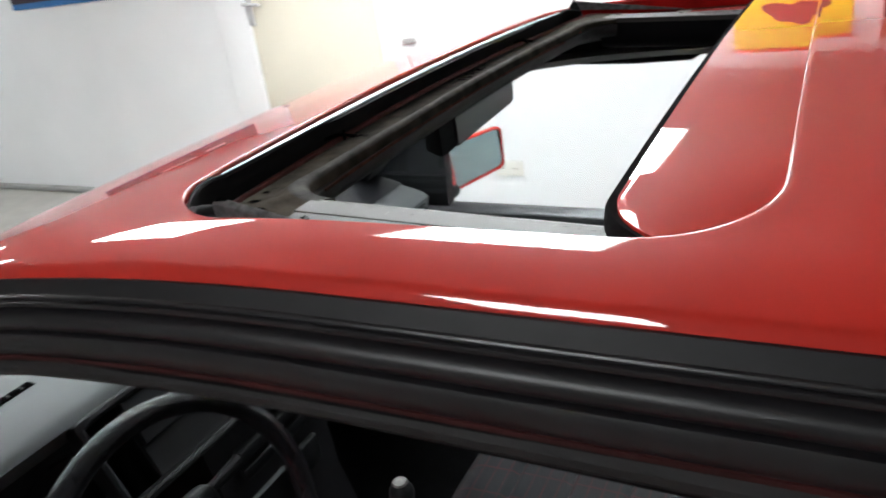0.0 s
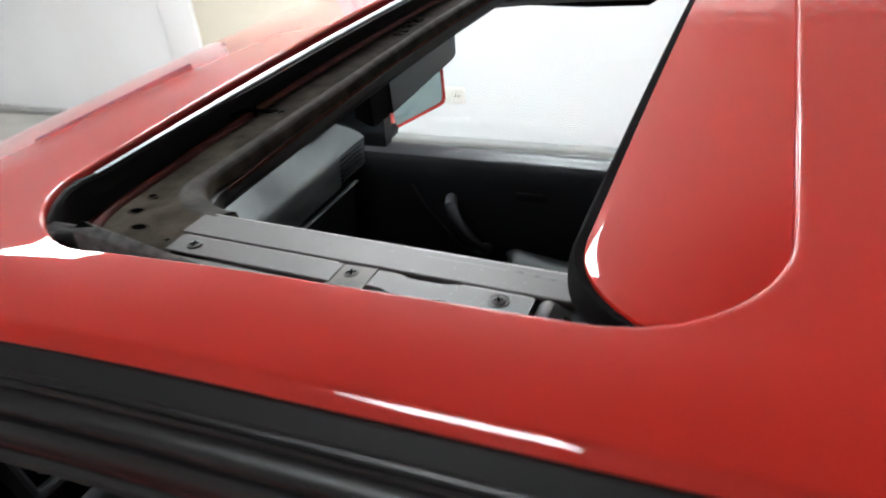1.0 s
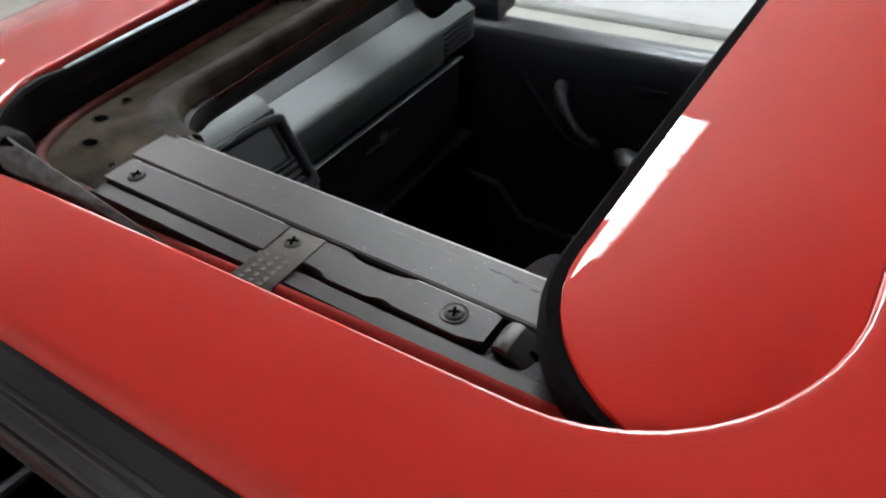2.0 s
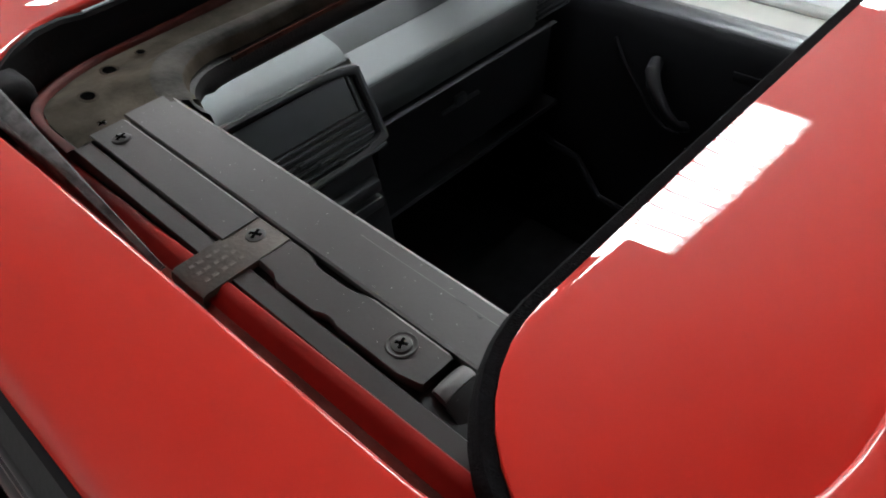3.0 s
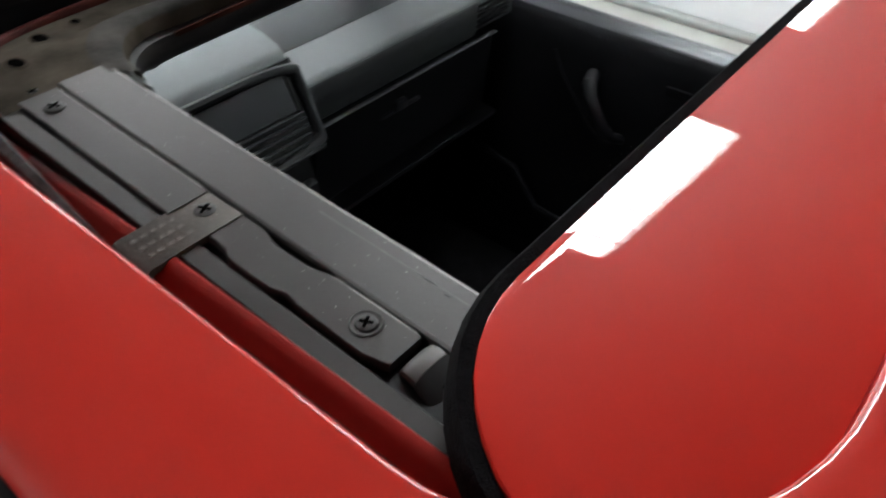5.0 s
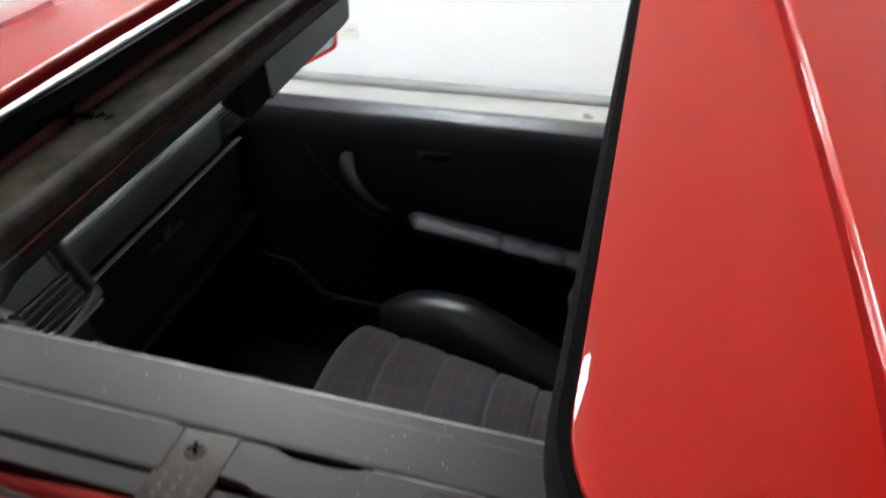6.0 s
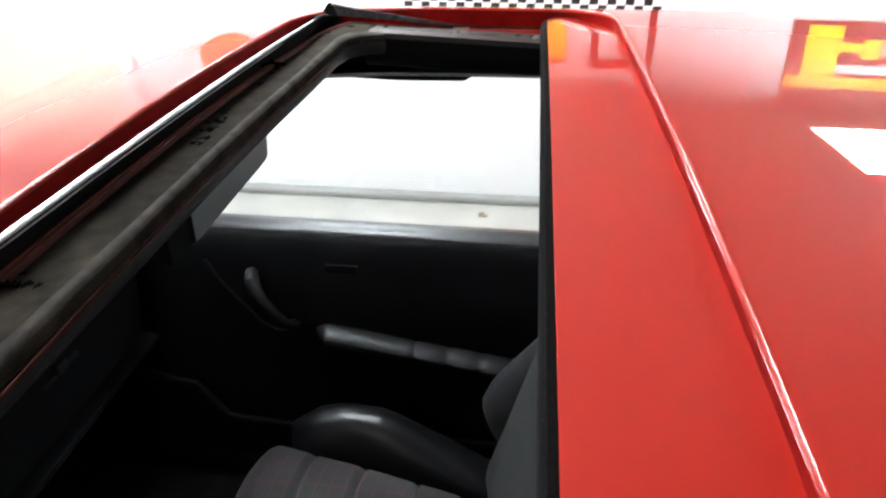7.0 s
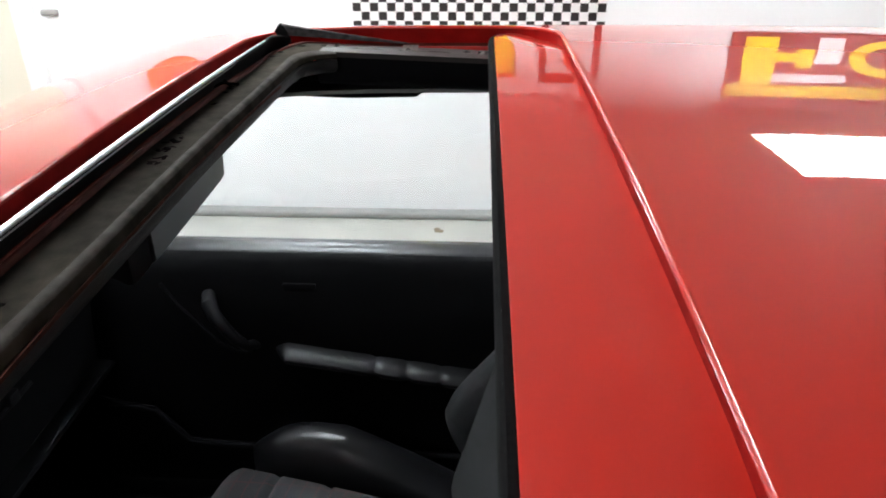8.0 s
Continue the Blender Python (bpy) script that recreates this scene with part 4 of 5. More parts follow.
# passenger door with its trim
def build_door():
    d = empty("passenger_door", car)
    tagged(d, "black vinyl passenger door trim with pull handle")
    xs = np.linspace(-0.62, 0.95, 24)
    prof = [(1.150, 0.30), (1.150, 0.80), (1.125, 0.829), (1.105, 0.8355), (1.087, 0.834), (1.072, 0.828), (1.063, 0.815), (1.058, 0.785), (1.050, 0.74), (1.046, 0.66), (1.052, 0.55), (1.062, 0.45), (1.068, 0.30)]
    bm = bmesh.new()
    rings(bm, along_x(prof, xs, lambda x: (0, -0.008 - 0.004 * x)), True, True)
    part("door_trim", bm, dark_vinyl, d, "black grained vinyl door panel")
    # glossy cap under the glass
    bm = bmesh.new()
    rings(bm, along_x([(1.125, 0.834), (1.108, 0.8390), (1.090, 0.8375), (1.076, 0.8315), (1.069, 0.822), (1.0685, 0.806), (1.072, 0.806), (1.09, 0.82), (1.12, 0.82)], xs, lambda x: (0, -0.008 - 0.004 * x)), True, True)
    part("sill_cap", bm, sill_vinyl, d, "smooth black window sill cap")
    # pull handle in a shallow recess
    bm = bmesh.new()
    tube(bm, [(-0.198, 1.050, 0.744), (-0.188, 1.022, 0.741), (-0.176, 1.010, 0.722), (-0.160, 1.008, 0.697), (-0.144, 1.012, 0.671), (-0.131, 1.024, 0.650), (-0.122, 1.052, 0.636)], [0.012, 0.0140, 0.0128, 0.0118, 0.0110, 0.0102, 0.010], 14)
    part("pull_handle", bm, handle_vinyl, d, "black plastic pull handle")
    bm = bmesh.new()
    tube(bm, [(-0.285, 1.050, 0.765), (-0.262, 1.048, 0.725), (-0.228, 1.046, 0.685), (-0.190, 1.045, 0.640), (-0.160, 1.044, 0.622), (-0.13, 1.044, 0.625)], 0.0035, 8)
    part("recess_rim", bm, dark_vinyl, d)
    # armrest with three finger folds at its rear half
    bm = bmesh.new()
    loops = []
    for x in np.linspace(-0.085, 0.40, 60):
        t = (x + 0.085) / 0.485
        k = sum(math.exp(-((x - c) / 0.006) ** 2) for c in (0.105, 0.165, 0.225))
        tip = min(1.0, (t / 0.05) ** 0.5) if t > 0 else 0.15
        w, h = (0.048 - 0.007 * k) * max(0.25, tip), (0.019 - 0.004 * k) * max(0.3, tip)
        z = 0.630 - 0.075 * t
        loops.append([(x, 1.058 - w * math.cos(a), z + h * math.sin(a)) for a in np.linspace(-math.pi / 2, math.pi / 2, 10)])
    rings(bm, loops, True, True)
    part("armrest", bm, handle_vinyl, d, "black padded armrest")
    bm = boxed(-0.06, 0.0, 1.0535, 1.060, 0.748, 0.768, 0.002, 2)
    part("door_opener", bm, dark_vinyl, d, "small black door opener")
    # map pocket
    bm = bmesh.new()
    tube(bm, [(-0.46, 1.050, 0.495), (-0.40, 1.036, 0.492), (-0.338, 1.030, 0.488), (-0.305, 1.028, 0.448), (-0.278, 1.027, 0.414), (-0.20, 1.026, 0.407), (-0.05, 1.026, 0.400), (0.4, 1.026, 0.39)], 0.007, 8)
    part("pocket_rim", bm, dark_vinyl, d, "black map pocket rim")
    bm = bmesh.new()
    path = [(-0.46, 0.495), (-0.338, 0.488), (-0.278, 0.414), (-0.05, 0.400), (0.4, 0.39)]
    rings(bm, [[(x, 1.030, z), (x, 1.036, 0.30), (x, 1.042, 0.30), (x, 1.036, z)] for x, z in path], True, True)
    part("pocket", bm, dark_vinyl, d)
    # corner cover behind the mirror and glass
    bm = bmesh.new()
    rings(bm, [[(x, y, z) for x, z in ((-0.62, 0.83), (-0.352, 0.83), (-0.348, 0.90), (-0.350, 1.03), (-0.44, 0.97), (-0.62, 0.86))] for y in (1.085, 1.115)], True, True)
    part("corner_cover", bm, black, d, "black corner cover at the mirror")
    bm = bmesh.new()
    rings(bm, [[(x, 1.110, 0.82), (x, 1.114, 0.82), (xt, 0.848, 1.222), (xt, 0.844, 1.222)] for x, xt in ((-0.62, -0.10), (0.30, 0.40), (0.95, 0.95))], True, True)
    g = part("side_window", bm, glass, d, "clear side window glass")
    g.visible_shadow = False
    bm = boxed(-1.25, 0.95, 1.150, 1.19, 0.22, 0.80, 0.02, 3)
    part("outer_skin", bm, red, d, "red painted door skin")


build_door()


def build_door_mirror():
    m = empty("door_mirror", car)
    tagged(m, "red door mirror")
    inner, outer = Vector((-0.380, 1.165, 0)), Vector((-0.304, 1.296, 0))
    lo0, hi0, lo1, hi1 = 0.836, 0.938, 0.858, 0.945
    ax = (outer - inner).normalized()
    back = Vector((-ax.y, ax.x, 0))
    def quad(grow, depth, shrink=1.0):
        c = (inner + outer) / 2
        out = []
        for s, lo, hi in ((-1, lo0, hi0), (1, lo1, hi1)):
            half = (outer - inner).length / 2 * shrink + grow
            p = c + ax * half * s + back * depth
            mid, hh = (lo + hi) / 2, (hi - lo) / 2 * shrink + grow
            out.append((p, mid - hh, mid + hh))
        (p, a, b), (q, e, f) = out
        pts = []
        corner = [(p.x, p.y, a), (q.x, q.y, e), (q.x, q.y, f), (p.x, p.y, b)]
        n = len(corner)
        for i in range(n):
            A, B, C = Vector(corner[i - 1]), Vector(corner[i]), Vector(corner[(i + 1) % n])
            r = 0.016
            for k in range(5):
                t = k / 4
                s0, s1 = B + (A - B).normalized() * r, B + (C - B).normalized() * r
                pts.append(tuple((1 - t) ** 2 * s0 + 2 * t * (1 - t) * B + t * t * s1))
        return pts
    bm = bmesh.new()
    rings(bm, [quad(0.001, 0.004), quad(0.004, 0.0), quad(0.007, 0.002), quad(0.008, 0.012), quad(0.004, 0.035, 0.95), quad(-0.01, 0.055, 0.85)], True)
    bm.faces.new([bm.verts.new(p) for p in quad(-0.01, 0.055, 0.85)])
    part("shell", bm, red, m, "red painted shell")
    bm = bmesh.new()
    bm.faces.new([bm.verts.new(p) for p in quad(0.002, 0.005)])
    part("mirror_glass", bm, mirror_mat, m, "mirror glass")
    bm = boxed(-0.43, -0.368, 1.10, 1.19, 0.818, 0.846, 0.012, 3)
    part("foot", bm, black, m, "black mirror foot")


build_door_mirror()


# dashboard
def build_dashboard():
    d = empty("dashboard", car)
    tagged(d, "grey vinyl dashboard with radio slot, vents and glove box")
    def across(prof, y0, y1, cuts=2):
        bm = bmesh.new()
        return rings(bm, [[(x, y, z) for x, z in prof] for y in np.linspace(y0, y1, cuts)], True, True)
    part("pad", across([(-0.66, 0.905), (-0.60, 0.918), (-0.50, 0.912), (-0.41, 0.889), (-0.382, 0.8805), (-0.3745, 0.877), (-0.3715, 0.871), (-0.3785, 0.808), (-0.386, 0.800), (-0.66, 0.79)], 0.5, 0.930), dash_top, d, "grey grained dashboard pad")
    # added sheet over the pad's front: its dark colour paints the shade there
    part("pad_front", across([(-0.3714, 0.8695), (-0.3702, 0.8660), (-0.3772, 0.8090), (-0.3830, 0.8030), (-0.3900, 0.8040), (-0.3800, 0.8690)], 0.5005, 0.9295), dash_shaded, d, "front face of the dashboard pad, shade put into its colour")
    part("demister_panel", across([(-0.655, 0.907), (-0.60, 0.921), (-0.50, 0.9152), (-0.445, 0.9005), (-0.436, 0.8965), (-0.50, 0.896), (-0.655, 0.895)], 0.525, 1.04), black, d, "black demister panel behind the pad")
    part("end_pad", across([(-0.66, 0.902), (-0.60, 0.914), (-0.50, 0.906), (-0.41, 0.884), (-0.388, 0.8765), (-0.378, 0.868), (-0.386, 0.808), (-0.66, 0.78)], 0.931, 1.045), dash_top, d, "grey end pad with vent")
    for k in range(5):
        part("vent_slat", boxed(-0.386, -0.377, 0.940, 1.028, 0.814 + 0.010 * k, 0.8195 + 0.010 * k, 0.001), black, d)
    part("bright_edge", across([(-0.378, 0.7985), (-0.3705, 0.7980), (-0.3692, 0.7968), (-0.3705, 0.7952), (-0.380, 0.7950)], 0.53, 0.985), dash_lip, d, "grey dashboard lip")
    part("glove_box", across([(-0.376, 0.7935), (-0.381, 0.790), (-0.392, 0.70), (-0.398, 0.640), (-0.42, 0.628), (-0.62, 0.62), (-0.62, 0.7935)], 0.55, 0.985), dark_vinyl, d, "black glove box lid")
    bm = bmesh.new()
    box(bm, -0.394, -0.380, 0.690, 0.785, 0.742, 0.748, 0.002)
    box(bm, -0.394, -0.376, 0.724, 0.748, 0.744, 0.764, 0.003)
    part("latch", bm, dark_grey, d, "black glove box latch")
    part("shelf_edge", across([(-0.42, 0.600), (-0.402, 0.597), (-0.400, 0.590), (-0.42, 0.585), (-0.70, 0.585), (-0.70, 0.60)], 0.50, 1.04), dark_vinyl, d)
    # instrument hood and its light top
    part("hood", across([(-0.66, 0.936), (-0.62, 0.944), (-0.50, 0.956), (-0.42, 0.946), (-0.394, 0.938), (-0.385, 0.931), (-0.381, 0.922), (-0.39, 0.912), (-0.40, 0.895), (-0.66, 0.87)], -0.30, 0.516, 6), dash_top, d, "grey instrument hood that runs on over the centre housing")
    for k in range(2):
        part("demister_slot", boxed(-0.477, -0.463, 0.05 + 0.141 * k, 0.167 + 0.141 * k, 0.9490, 0.9536, 0.001), void, d, "black demister slot")
        for n in range(6):
            part("slot_fin", boxed(-0.476, -0.464, 0.062 + 0.141 * k + 0.018 * n, 0.064 + 0.141 * k + 0.018 * n, 0.9490, 0.9540), black, d)
    bm = boxed(-0.46, -0.41, -0.17, 0.24, 0.74, 0.89, 0.01)
    part("instrument_panel", bm, dark_grey, d, "black instrument panel")
    for cx in (-0.06, 0.12):
        bm = bmesh.new()
        seg = 28
        lp = lambda r, x: [(x, cx + r * math.cos(2 * math.pi * i / seg), 0.815 + r * math.sin(2 * math.pi * i / seg)) for i in range(seg)]
        rings(bm, [lp(0.062, -0.410), lp(0.062, -0.402), lp(0.058, -0.402), lp(0.057, -0.409), lp(0.001, -0.409)])
        part("gauge", bm, black, d, "round gauge with dark face")
    # centre housing, leaning; coordinates on its face run down (v) and across (y)
    top, low = Vector((-0.385, 0, 0.925)), Vector((-0.330, 0, 0.806))
    dn = (low - top)
    nrm = Vector((-dn.z, 0, dn.x)).normalized()
    if nrm.x < 0:
        nrm = -nrm
    def face(v, y, out=0.0):
        p = top + dn * v + nrm * out
        return (p.x, y, p.z)
    def slab(name, v0, v1, y0, y1, o0, o1, material, label=""):
        bm = bmesh.new()
        bev = min(0.002, (o1 - o0) * 0.4)
        rings(bm, [[face(v0, y0, o0), face(v0, y1, o0), face(v1, y1, o0), face(v1, y0, o0)],
                   [face(v0, y0, o1 - bev), face(v0, y1, o1 - bev), face(v1, y1, o1 - bev), face(v1, y0, o1 - bev)],
                   [face(v0 + 0.012, y0 + bev, o1), face(v0 + 0.012, y1 - bev, o1), face(v1 - 0.012, y1 - bev, o1), face(v1 - 0.012, y0 + bev, o1)]], True, True)
        part(name, bm, material, d, label)
    slab("centre_frame", 0.02, 1.06, 0.20, 0.524, -0.14, 0.0, black, "black centre housing")
    def rim(grow, out):
        return [face(v, y, out) for v, y in rounded(0.03 - grow * 8, 1.05 + grow * 8, 0.14 - grow, 0.528 + grow, (0.02, 0.02, 0.10, 0.10), 6)]
    bm = bmesh.new()
    rings(bm, [rim(0.0, -0.02), rim(0.0, 0.007), rim(-0.002, 0.0105), rim(-0.007, 0.0115), rim(-0.011, 0.009), rim(-0.013, 0.0)])
    part("frame_rim", bm, black, d, "black rounded rim of the centre housing")
    slab("frame_bottom", 0.985, 1.03, 0.20, 0.518, 0.006, 0.0125, dash_lip)
    slab("radio_blank", 0.13, 0.56, 0.300, 0.500, 0.0, 0.006, dark_grey, "dark grey blank cover in the radio slot")
    slab("blank_rim", 0.09, 0.12, 0.290, 0.508, 0.0, 0.009, dash_lip)
    slab("blank_rim", 0.12, 0.58, 0.502, 0.506, 0.0, 0.008, dash_lip)
    slab("blank_rim", 0.12, 0.58, 0.291, 0.295, 0.0, 0.008, dash_lip)
    slab("blank_rim", 0.575, 0.60, 0.290, 0.508, 0.0, 0.008, dash_lip)
    slab("vent_side", 0.12, 0.60, 0.205, 0.285, 0.0, 0.005, black)
    for k in range(4):
        slab("slider_bar", 0.645 + 0.085 * k, 0.675 + 0.085 * k, 0.330, 0.508, 0.0, 0.008, dark_grey, "dark grey heater slider")
        slab("slider_knob", 0.635 + 0.085 * k, 0.685 + 0.085 * k, 0.345 + 0.03 * k, 0.356 + 0.03 * k, 0.0, 0.014, black)
    # lower console
    bm = bmesh.new()
    rings(bm, [[(x, y, z) for x, z in ((-0.34, 0.800), (-0.318, 0.70), (-0.31, 0.60), (-0.28, 0.50), (-0.10, 0.42), (-0.10, 0.24), (-0.62, 0.24), (-0.62, 0.80))] for y in (0.27, 0.50)], True, True)
    part("console", bm, black, d, "black lower console")
    for k in range(2):
        part("console_slot", boxed(-0.330, -0.312, 0.31, 0.49, 0.715 + 0.03 * k, 0.735 + 0.03 * k, 0.003), dark_grey, d)
    part("switch", boxed(-0.318, -0.305, 0.40, 0.46, 0.64, 0.69, 0.004), dark_grey, d, "rocker switch")


build_dashboard()


def build_wheel():
    w = empty("steering_wheel", car)
    tagged(w, "black two-spoke steering wheel")
    bm = bmesh.new()
    tube(bm, [(0.176 * math.cos(a), 0.176 * math.sin(a), 0) for a in np.linspace(0, 2 * math.pi, 65)], 0.0135, 12)
    part("rim", bm, wheel_vinyl, w, "black leather-grained rim")
    bm = boxed(-0.055, 0.055, -0.075, 0.075, -0.045, -0.010, 0.015, 3)
    part("hub", bm, dark_grey, w, "grey horn pad")
    for s in (-1, 1):
        bm = bmesh.new()
        rings(bm, [[(0.035 + 0.01 * k, s * y, z) for k, z in ((-3.0, -0.022), (1.5, -0.022), (1.5, -0.010), (-3.0, -0.010))] for y in (0.06, 0.12, 0.172)], True, True)
        part("spoke", bm, dark_grey, w, "dark grey spoke")
    w.matrix_local = pose(-0.190, 0.111, 0.803, 0, 74, 0)
    c = empty("steering_column", car)
    bm = bmesh.new()
    tube(bm, [(-0.215, 0.105, 0.797), (-0.30, 0.100, 0.775), (-0.46, 0.09, 0.72)], [0.035, 0.048, 0.055], 14)
    part("shroud", bm, column_grey, c, "dark grey column shroud")
    for s in (-1, 1):
        bm = bmesh.new()
        tube(bm, [(-0.26, 0.105 + s * 0.03, 0.80), (-0.255, 0.105 + s * 0.11, 0.81), (-0.25, 0.105 + s * 0.150, 0.816)], [0.006, 0.007, 0.010], 8)
        part("stalk", bm, black, c, "black indicator stalk")


build_wheel()


def build_gear_lever():
    g = empty("gear_lever", car)
    bm = bmesh.new()
    loops = []
    for k in range(9):
        a = math.pi * k / 8
        r, z = 0.019 * math.sin(a) + 0.0005, 0.648 - 0.022 * math.cos(a)
        loops.append([(-0.133 + r * math.cos(b), 0.421 + r * math.sin(b), z) for b in (2 * math.pi * i / 16 for i in range(16))])
    rings(bm, loops, True, True)
    part("knob", bm, black, g, "black gear knob")
    bm = bmesh.new()
    disc(bm, (-0.133, 0.421), 0.012, 0.010, 0.6685, 0.6712)
    part("cap", bm, worn, g, "bright cap on the knob")
    bm = bmesh.new()
    tube(bm, [(-0.133, 0.421, 0.628), (-0.145, 0.41, 0.50), (-0.15, 0.40, 0.43)], [0.006, 0.007, 0.02], 10)
    part("shaft", bm, black, g)
    bm = bmesh.new()
    rings(bm, [[(-0.15 + r * math.cos(a), 0.40 + r * math.sin(a), z) for a in (2 * math.pi * i / 20 for i in range(20))] for r, z in ((0.07, 0.41), (0.055, 0.44), (0.05, 0.445), (0.035, 0.47), (0.03, 0.475), (0.015, 0.50))], True, True)
    part("gaiter", bm, dark_vinyl, g, "black pleated gaiter")


build_gear_lever()


# seats: the driver's one is the mirror image of the passenger's
def cushion_mesh(flip):
    Y = (lambda y: 2 * CY - y) if flip else (lambda y: y)
    bm = bmesh.new()
    seams = (-0.055, 0.041, 0.138, 0.219)
    loops = []
    for x in np.linspace(-0.172, 0.36, 90):
        dip = sum(math.exp(-((x - s) / 0.0045) ** 2) for s in seams)
        nose = min(1.0, max(0.0, (x + 0.172) / 0.055))
        top = 0.505 + 0.006 * math.sin((x + 0.15) * 6) - 0.0075 * dip - 0.070 * (1 - math.sqrt(1 - (1 - nose) ** 2))
        yb = 0.898 - 0.25 * max(0.0, x + 0.125)
        ys = np.linspace(0.50, max(yb, 0.80), 12)
        row = []
        for i, y in enumerate(ys):
            e = min(i, 11 - i) / 5.5
            row.append((x, Y(y), top - 0.035 * (1 - min(1, e * 1.6)) ** 2))
        row.append((x, Y(ys[-1]), 0.36))
        row.append((x, Y(ys[0]), 0.36))
        loops.append(row)
    return rings(bm, loops, True, True)


def build_seat(flip):
    s = empty("driver_seat" if flip else "passenger_seat", car)
    tagged(s, "grey cloth seat with fine red stripes and dark side bolsters")
    Y = (lambda y: 2 * CY - y) if flip else (lambda y: y)
    part("cushion", cushion_mesh(flip), stripe_cloth, s, "grey ribbed cloth with fine red stripes")
    def bolster(y_mid, name="side_bolster"):
        bm = bmesh.new()
        loops = []
        for x in np.linspace(-0.115, 0.40, 40):
            t = (x + 0.115) / 0.515
            hump = 0.536 - 0.62 * max(0.0, x - 0.055) ** 1.2 * 1.1 - 1.6 * max(0.0, 0.0 - x) ** 2 * 2.2
            w = 0.055 * min(1.0, (t / 0.10 + 0.05) ** 0.5)
            ym = y_mid - 0.10 * max(0.0, x)
            h = (hump - 0.36)
            loops.append([(x, Y(ym + w * math.cos(a)), 0.36 + h * max(0.0, math.sin(a)) ** 0.45) for a in np.linspace(0, math.pi, 13)])
        rings(bm, loops, True, True)
        part(name, bm, bolster_vinyl, s, "black smooth side bolster")
    bolster(0.938)
    bolster(0.520)
    # backrest with bolsters
    bm = bmesh.new()
    loops = []
    for z in np.linspace(0.40, 0.97, 24):
        lean = 0.27 * (z - 0.46)
        xf = 0.252 + max(0.0, lean)
        loops.append([(xf + 0.030 * math.cos((y - 0.72) / 0.17 * math.pi / 2) , Y(y), z) for y in np.linspace(0.55, 0.89, 12)] + [(xf + 0.14, Y(0.89), z), (xf + 0.14, Y(0.55), z)])
    rings(bm, loops, True, True)
    part("backrest", bm, cloth, s, "grey cloth backrest")
    for yb in (0.945, 0.50):
        bm = bmesh.new()
        loops = []
        for z in np.linspace(0.38, 0.93, 26):
            t = (z - 0.38) / 0.55
            xf = 0.304 + 0.30 * max(0.0, z - 0.575) ** 1.15 * 1.4 - 0.066 * math.exp(-((z - 0.575) / 0.12) ** 2)
            w = 0.052 * min(1.0, math.sin(math.pi * min(0.5, t * 0.9 + 0.05)) + 0.1) * min(1.0, (1.02 - t) * 6) ** 0.5
            loops.append([(xf + 0.075 - 0.075 * math.cos(a), Y(yb + w * math.sin(a)), z) for a in (2 * math.pi * i / 16 for i in range(16))])
        rings(bm, loops, True, True)
        part("back_bolster", bm, cloth, s, "dark grey backrest bolster")
    bm = boxed(0.42, 0.51, 0.60, 0.85, 0.99, 1.13, 0.035, 4)
    part("headrest", bm if not flip else boxed(0.42, 0.51, 2 * CY - 0.85, 2 * CY - 0.60, 0.99, 1.13, 0.035, 4), cloth, s, "grey cloth headrest")
    part("seat_base", boxed(-0.08, 0.36, min(Y(0.56), Y(0.88)), max(Y(0.56), Y(0.88)), 0.24, 0.37, 0.01), black, s)


build_seat(False)
build_seat(True)


def build_mirror():
    m = empty("rear_view_mirror", car)
    tagged(m, "grey rear-view mirror under the front edge of the opening")
    a, b = Vector((0.078, 0.335, 1.2090)), Vector((0.088, 0.456, 1.2215))
    along, up = (b - a), Vector((0.006, -0.012, 0.034))
    back = along.cross(up).normalized()
    if back.x > 0:
        back = -back
    def lp(g, depth, far=1.0, near=0.0):
        pts = rounded(near - g / along.length, far + g / along.length, -g / up.length, 1 + g / up.length, (0.06, 0.09, 0.09, 0.06), 5)
        return [tuple(a + along * u + up * v + back * depth) for u, v in pts]
    bm = bmesh.new()
    rings(bm, [lp(-0.001, 0.0), lp(0.0012, 0.0008), lp(0.0016, 0.003), lp(0.0, 0.012), lp(-0.006, 0.018)], True, True)
    part("mirror_shell", bm, dark_grey, m)
    bm = bmesh.new()
    bm.faces.new([bm.verts.new(p) for p in lp(-0.001, -0.0006)])
    part("mirror_glass", bm, dim_mirror, m, "mirror glass with its grey reflection painted on")
    bm = bmesh.new()
    rings(bm, [lp(0.0, 0.001, 0.0, -0.22), lp(0.001, 0.004, 0.0, -0.22), lp(0.0, 0.020, 0.0, -0.2)], True, True)
    part("mount", bm, dark_vinyl, m, "black mirror mount")


build_mirror()


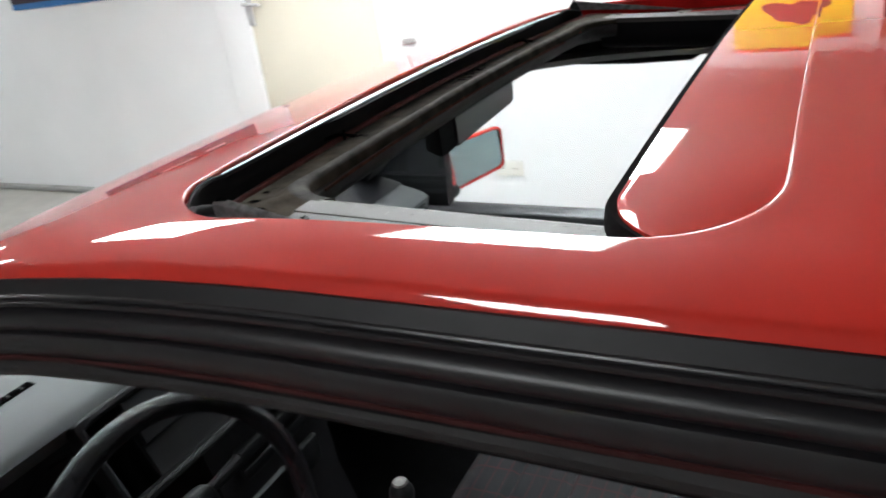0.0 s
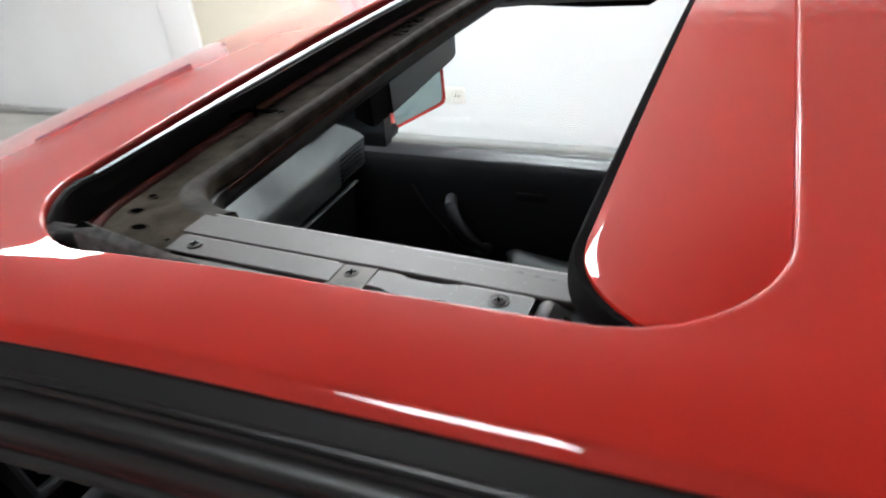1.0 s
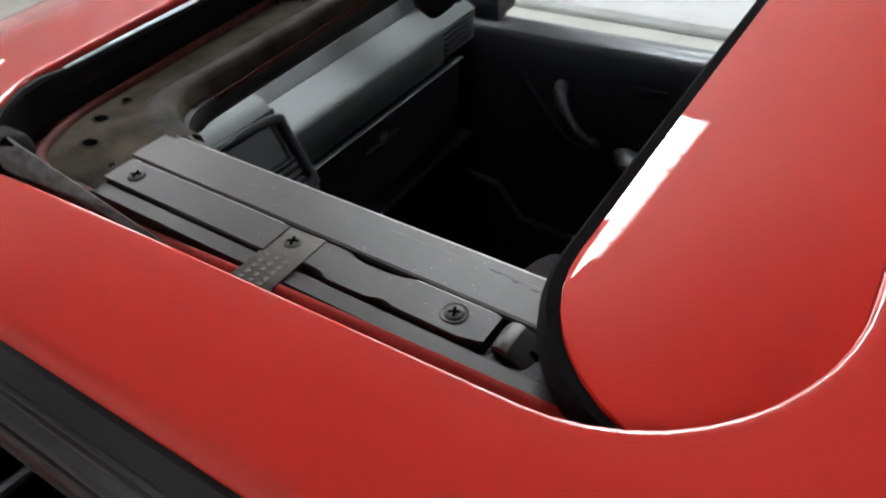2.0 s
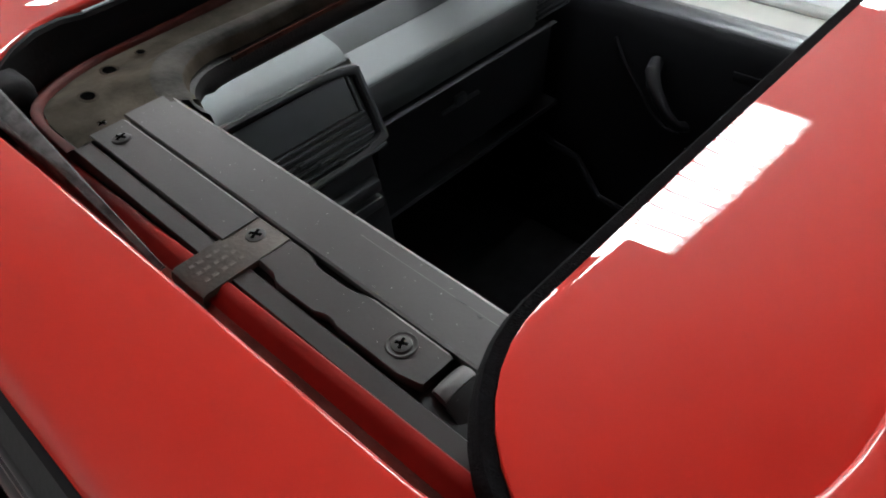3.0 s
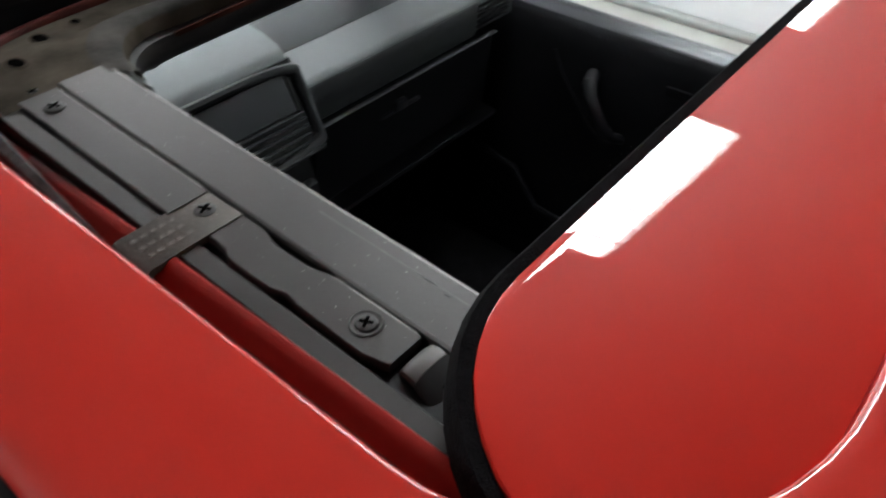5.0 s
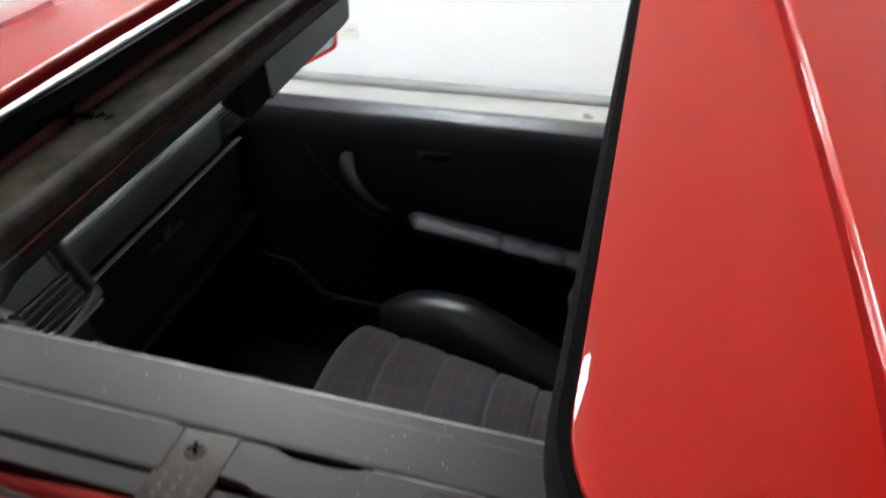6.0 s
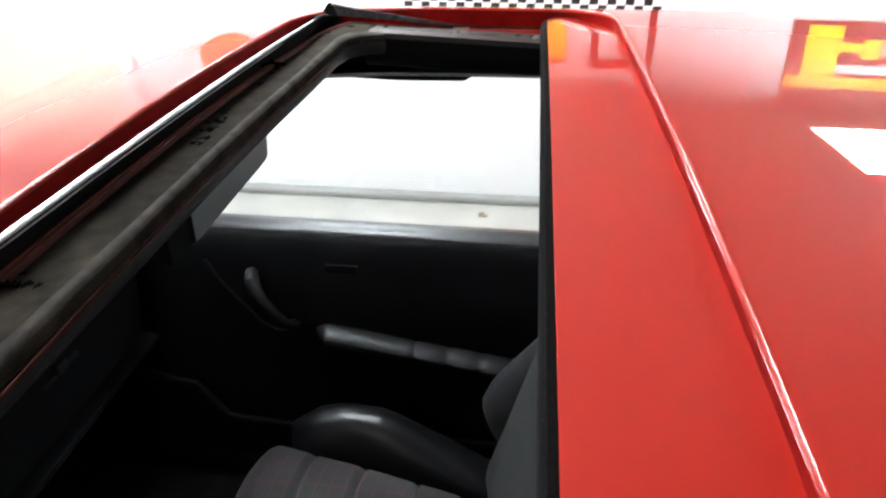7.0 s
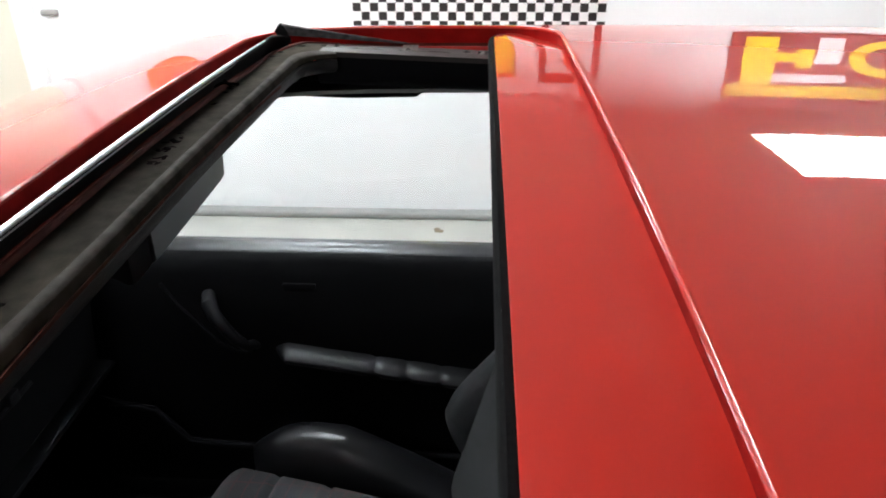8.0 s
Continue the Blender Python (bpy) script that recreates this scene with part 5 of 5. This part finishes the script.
# shell of the body round the cabin
def build_body():
    part("floor_pan", boxed(-0.95, 1.25, -0.36, 1.135, 0.19, 0.24), carpet, car, "black carpeted floor")
    part("bulkhead", boxed(-0.95, -0.90, -0.36, 1.135, 0.24, 0.86), carpet, car, "black carpeted bulkhead")
    part("kick_panel", boxed(-0.95, -0.60, 0.975, 1.052, 0.24, 0.84), carpet, car, "black carpeted side of the footwell")
    part("kick_panel", boxed(-0.95, -0.60, 2 * CY - 1.052, 2 * CY - 0.975, 0.24, 0.84), carpet, car, "black carpeted side of the footwell")
    for y0, y1 in ((1.045, 1.149), (2 * CY - 1.149, 2 * CY - 1.045)):
        part("door_sill", boxed(-0.95, 1.25, y0, y1, 0.20, 0.33, 0.01), carpet, car, "black carpeted door sill")
    part("rear_wall", boxed(1.25, 1.30, -0.36, 1.135, 0.24, 0.92), carpet, car, "black carpeted rear wall")
    part("rear_shelf", boxed(0.95, 1.80, -0.36, 1.135, 0.86, 0.90), carpet, car, "black parcel shelf")
    bm = bmesh.new()
    rings(bm, [[(x, y, 1.232 + 0.012 * (1 - ((y - CY) / 0.42) ** 2) - (0.05 if x > 1.0 else 0)) for y in np.linspace(-0.03, 0.804, 12)] for x in (0.70, 0.9, 1.1, 1.16)], False)
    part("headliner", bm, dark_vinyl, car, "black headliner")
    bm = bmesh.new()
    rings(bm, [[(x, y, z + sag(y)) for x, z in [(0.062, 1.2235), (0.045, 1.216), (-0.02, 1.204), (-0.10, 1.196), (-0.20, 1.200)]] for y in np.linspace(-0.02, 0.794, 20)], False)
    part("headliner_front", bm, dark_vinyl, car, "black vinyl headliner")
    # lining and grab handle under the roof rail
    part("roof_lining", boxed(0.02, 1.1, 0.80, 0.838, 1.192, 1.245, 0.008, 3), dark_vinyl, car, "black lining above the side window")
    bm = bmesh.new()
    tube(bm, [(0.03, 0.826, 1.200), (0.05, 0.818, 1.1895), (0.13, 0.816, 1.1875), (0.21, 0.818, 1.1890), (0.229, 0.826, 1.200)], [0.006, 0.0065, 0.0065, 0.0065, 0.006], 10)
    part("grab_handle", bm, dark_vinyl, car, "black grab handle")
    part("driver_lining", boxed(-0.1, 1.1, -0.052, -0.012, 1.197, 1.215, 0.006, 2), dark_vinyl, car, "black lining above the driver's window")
    # windscreen, pillars, bonnet
    bm = bmesh.new()
    rings(bm, [[(front_x(y) + 0.006 + o, y, roof_z(front_x(y) + 0.006, y) - 0.006), (-0.70 + o + 0.05 * ((y2 - CY) / 0.74) ** 2, y2, 0.885), (-0.705 + o + 0.05 * ((y2 - CY) / 0.74) ** 2, y2, 0.885), (front_x(y) + 0.001 + o, y, roof_z(front_x(y) + 0.006, y) - 0.006)] for o, y, y2 in zip([0.0] * 9, np.linspace(0.0, 0.774, 9), np.linspace(-0.28, 1.054, 9))], True, True)
    g = part("windscreen", bm, glass, car, "clear windscreen")
    g.visible_shadow = False
    for Y in (lambda y: y, lambda y: 2 * CY - y):
        bm = bmesh.new()
        rings(bm, [[(x - w, Y(y - w), z), (x + w, Y(y - w), z), (x + w, Y(y + w), z), (x - w, Y(y + w), z)] for x, y, z, w in ((-0.66, 1.10, 0.80, 0.035), (-0.40, 0.955, 1.03, 0.030), (-0.16, 0.830, 1.180, 0.022), (-0.06, 0.795, 1.215, 0.018))], True, True)
        part("front_pillar", bm, black, car, "black trimmed windscreen pillar")
        bm = bmesh.new()
        rings(bm, [[(x - w, Y(y - 0.03), z), (x + w, Y(y - 0.03), z), (x + w, Y(y + 0.02), z), (x - w, Y(y + 0.02), z)] for x, y, z, w in ((1.05, 1.11, 0.78, 0.10), (1.08, 0.96, 1.03, 0.08), (1.10, 0.83, 1.24, 0.06))], True, True)
        part("rear_pillar", bm, red, car, "red rear pillar")
        bm = bmesh.new()
        rings(bm, [[(x, Y(1.19), 0.25), (x, Y(1.20), 0.55), (x, Y(1.17), 0.80), (x, Y(1.12), z), (x, Y(1.0), z + 0.02), (x, Y(1.0), 0.25)] for x, z in ((0.955, 0.83), (1.5, 0.86), (1.95, 0.84), (2.05, 0.6))], True, True)
        part("rear_wing", bm, red, car, "red rear wing")
        bm = bmesh.new()
        rings(bm, [[(x, Y(1.19), 0.25), (x, Y(1.20), min(0.55, z - 0.12)), (x, Y(1.17), z - 0.06), (x, Y(1.10), z - 0.01), (x, Y(1.0), z + 0.02), (x, Y(1.0), 0.25)] for x, z in ((-1.75, 0.40), (-1.65, 0.46), (-1.2, 0.58), (-0.64, 0.80))], True, True)
        part("front_wing", bm, red, car, "red front wing")
        for wx in (-1.25, 1.25):
            wh = part("wheel", disc(bmesh.new(), (0, 0), 0.29, 0.29, -0.09, 0.09, 36), rubber, car, "black tyre", m=pose(wx, Y(1.08), 0.29, 90, 0, 0))
            bm = bmesh.new()
            disc(bm, (0, 0), 0.18, 0.17, -0.095, 0.095, 28)
            part("wheel_rim", bm, alu, wh, "silver wheel")
    part("driver_door", boxed(-0.62, 0.95, 2 * CY - 1.19, 2 * CY - 1.07, 0.25, 0.80, 0.03, 3), red, car, "red driver's door with its window down")
    bm = bmesh.new()
    rings(bm, [[(x, y, z - 0.03 * ((y - CY) / 0.7) ** 2) for y in np.linspace(2 * CY - 1.06, 1.06, 12)] for x, z in ((-0.66, 0.865), (-1.2, 0.66), (-1.65, 0.50), (-1.77, 0.42), (-1.77, 0.30))], False)
    part("bonnet", bm, red, car, "red bonnet")
    bm = bmesh.new()
    rings(bm, [[(x, y, z) for y in np.linspace(2 * CY - w, w, 9)] for x, z, w in ((1.14, 1.258, 0.80), (1.75, 0.96, 1.02), (1.752, 0.964, 1.02), (1.142, 1.262, 0.80), (1.14, 1.258, 0.80))], False)
    g = part("rear_window", bm, glass, car, "clear rear window")
    g.visible_shadow = False
    bm = bmesh.new()
    rings(bm, [[(x, y, z) for y in np.linspace(2 * CY - 1.06, 1.06, 9)] for x, z in ((1.74, 0.955), (1.98, 0.93), (2.05, 0.8), (2.05, 0.35))], False)
    part("tailgate", bm, red, car, "red tailgate")


build_body()
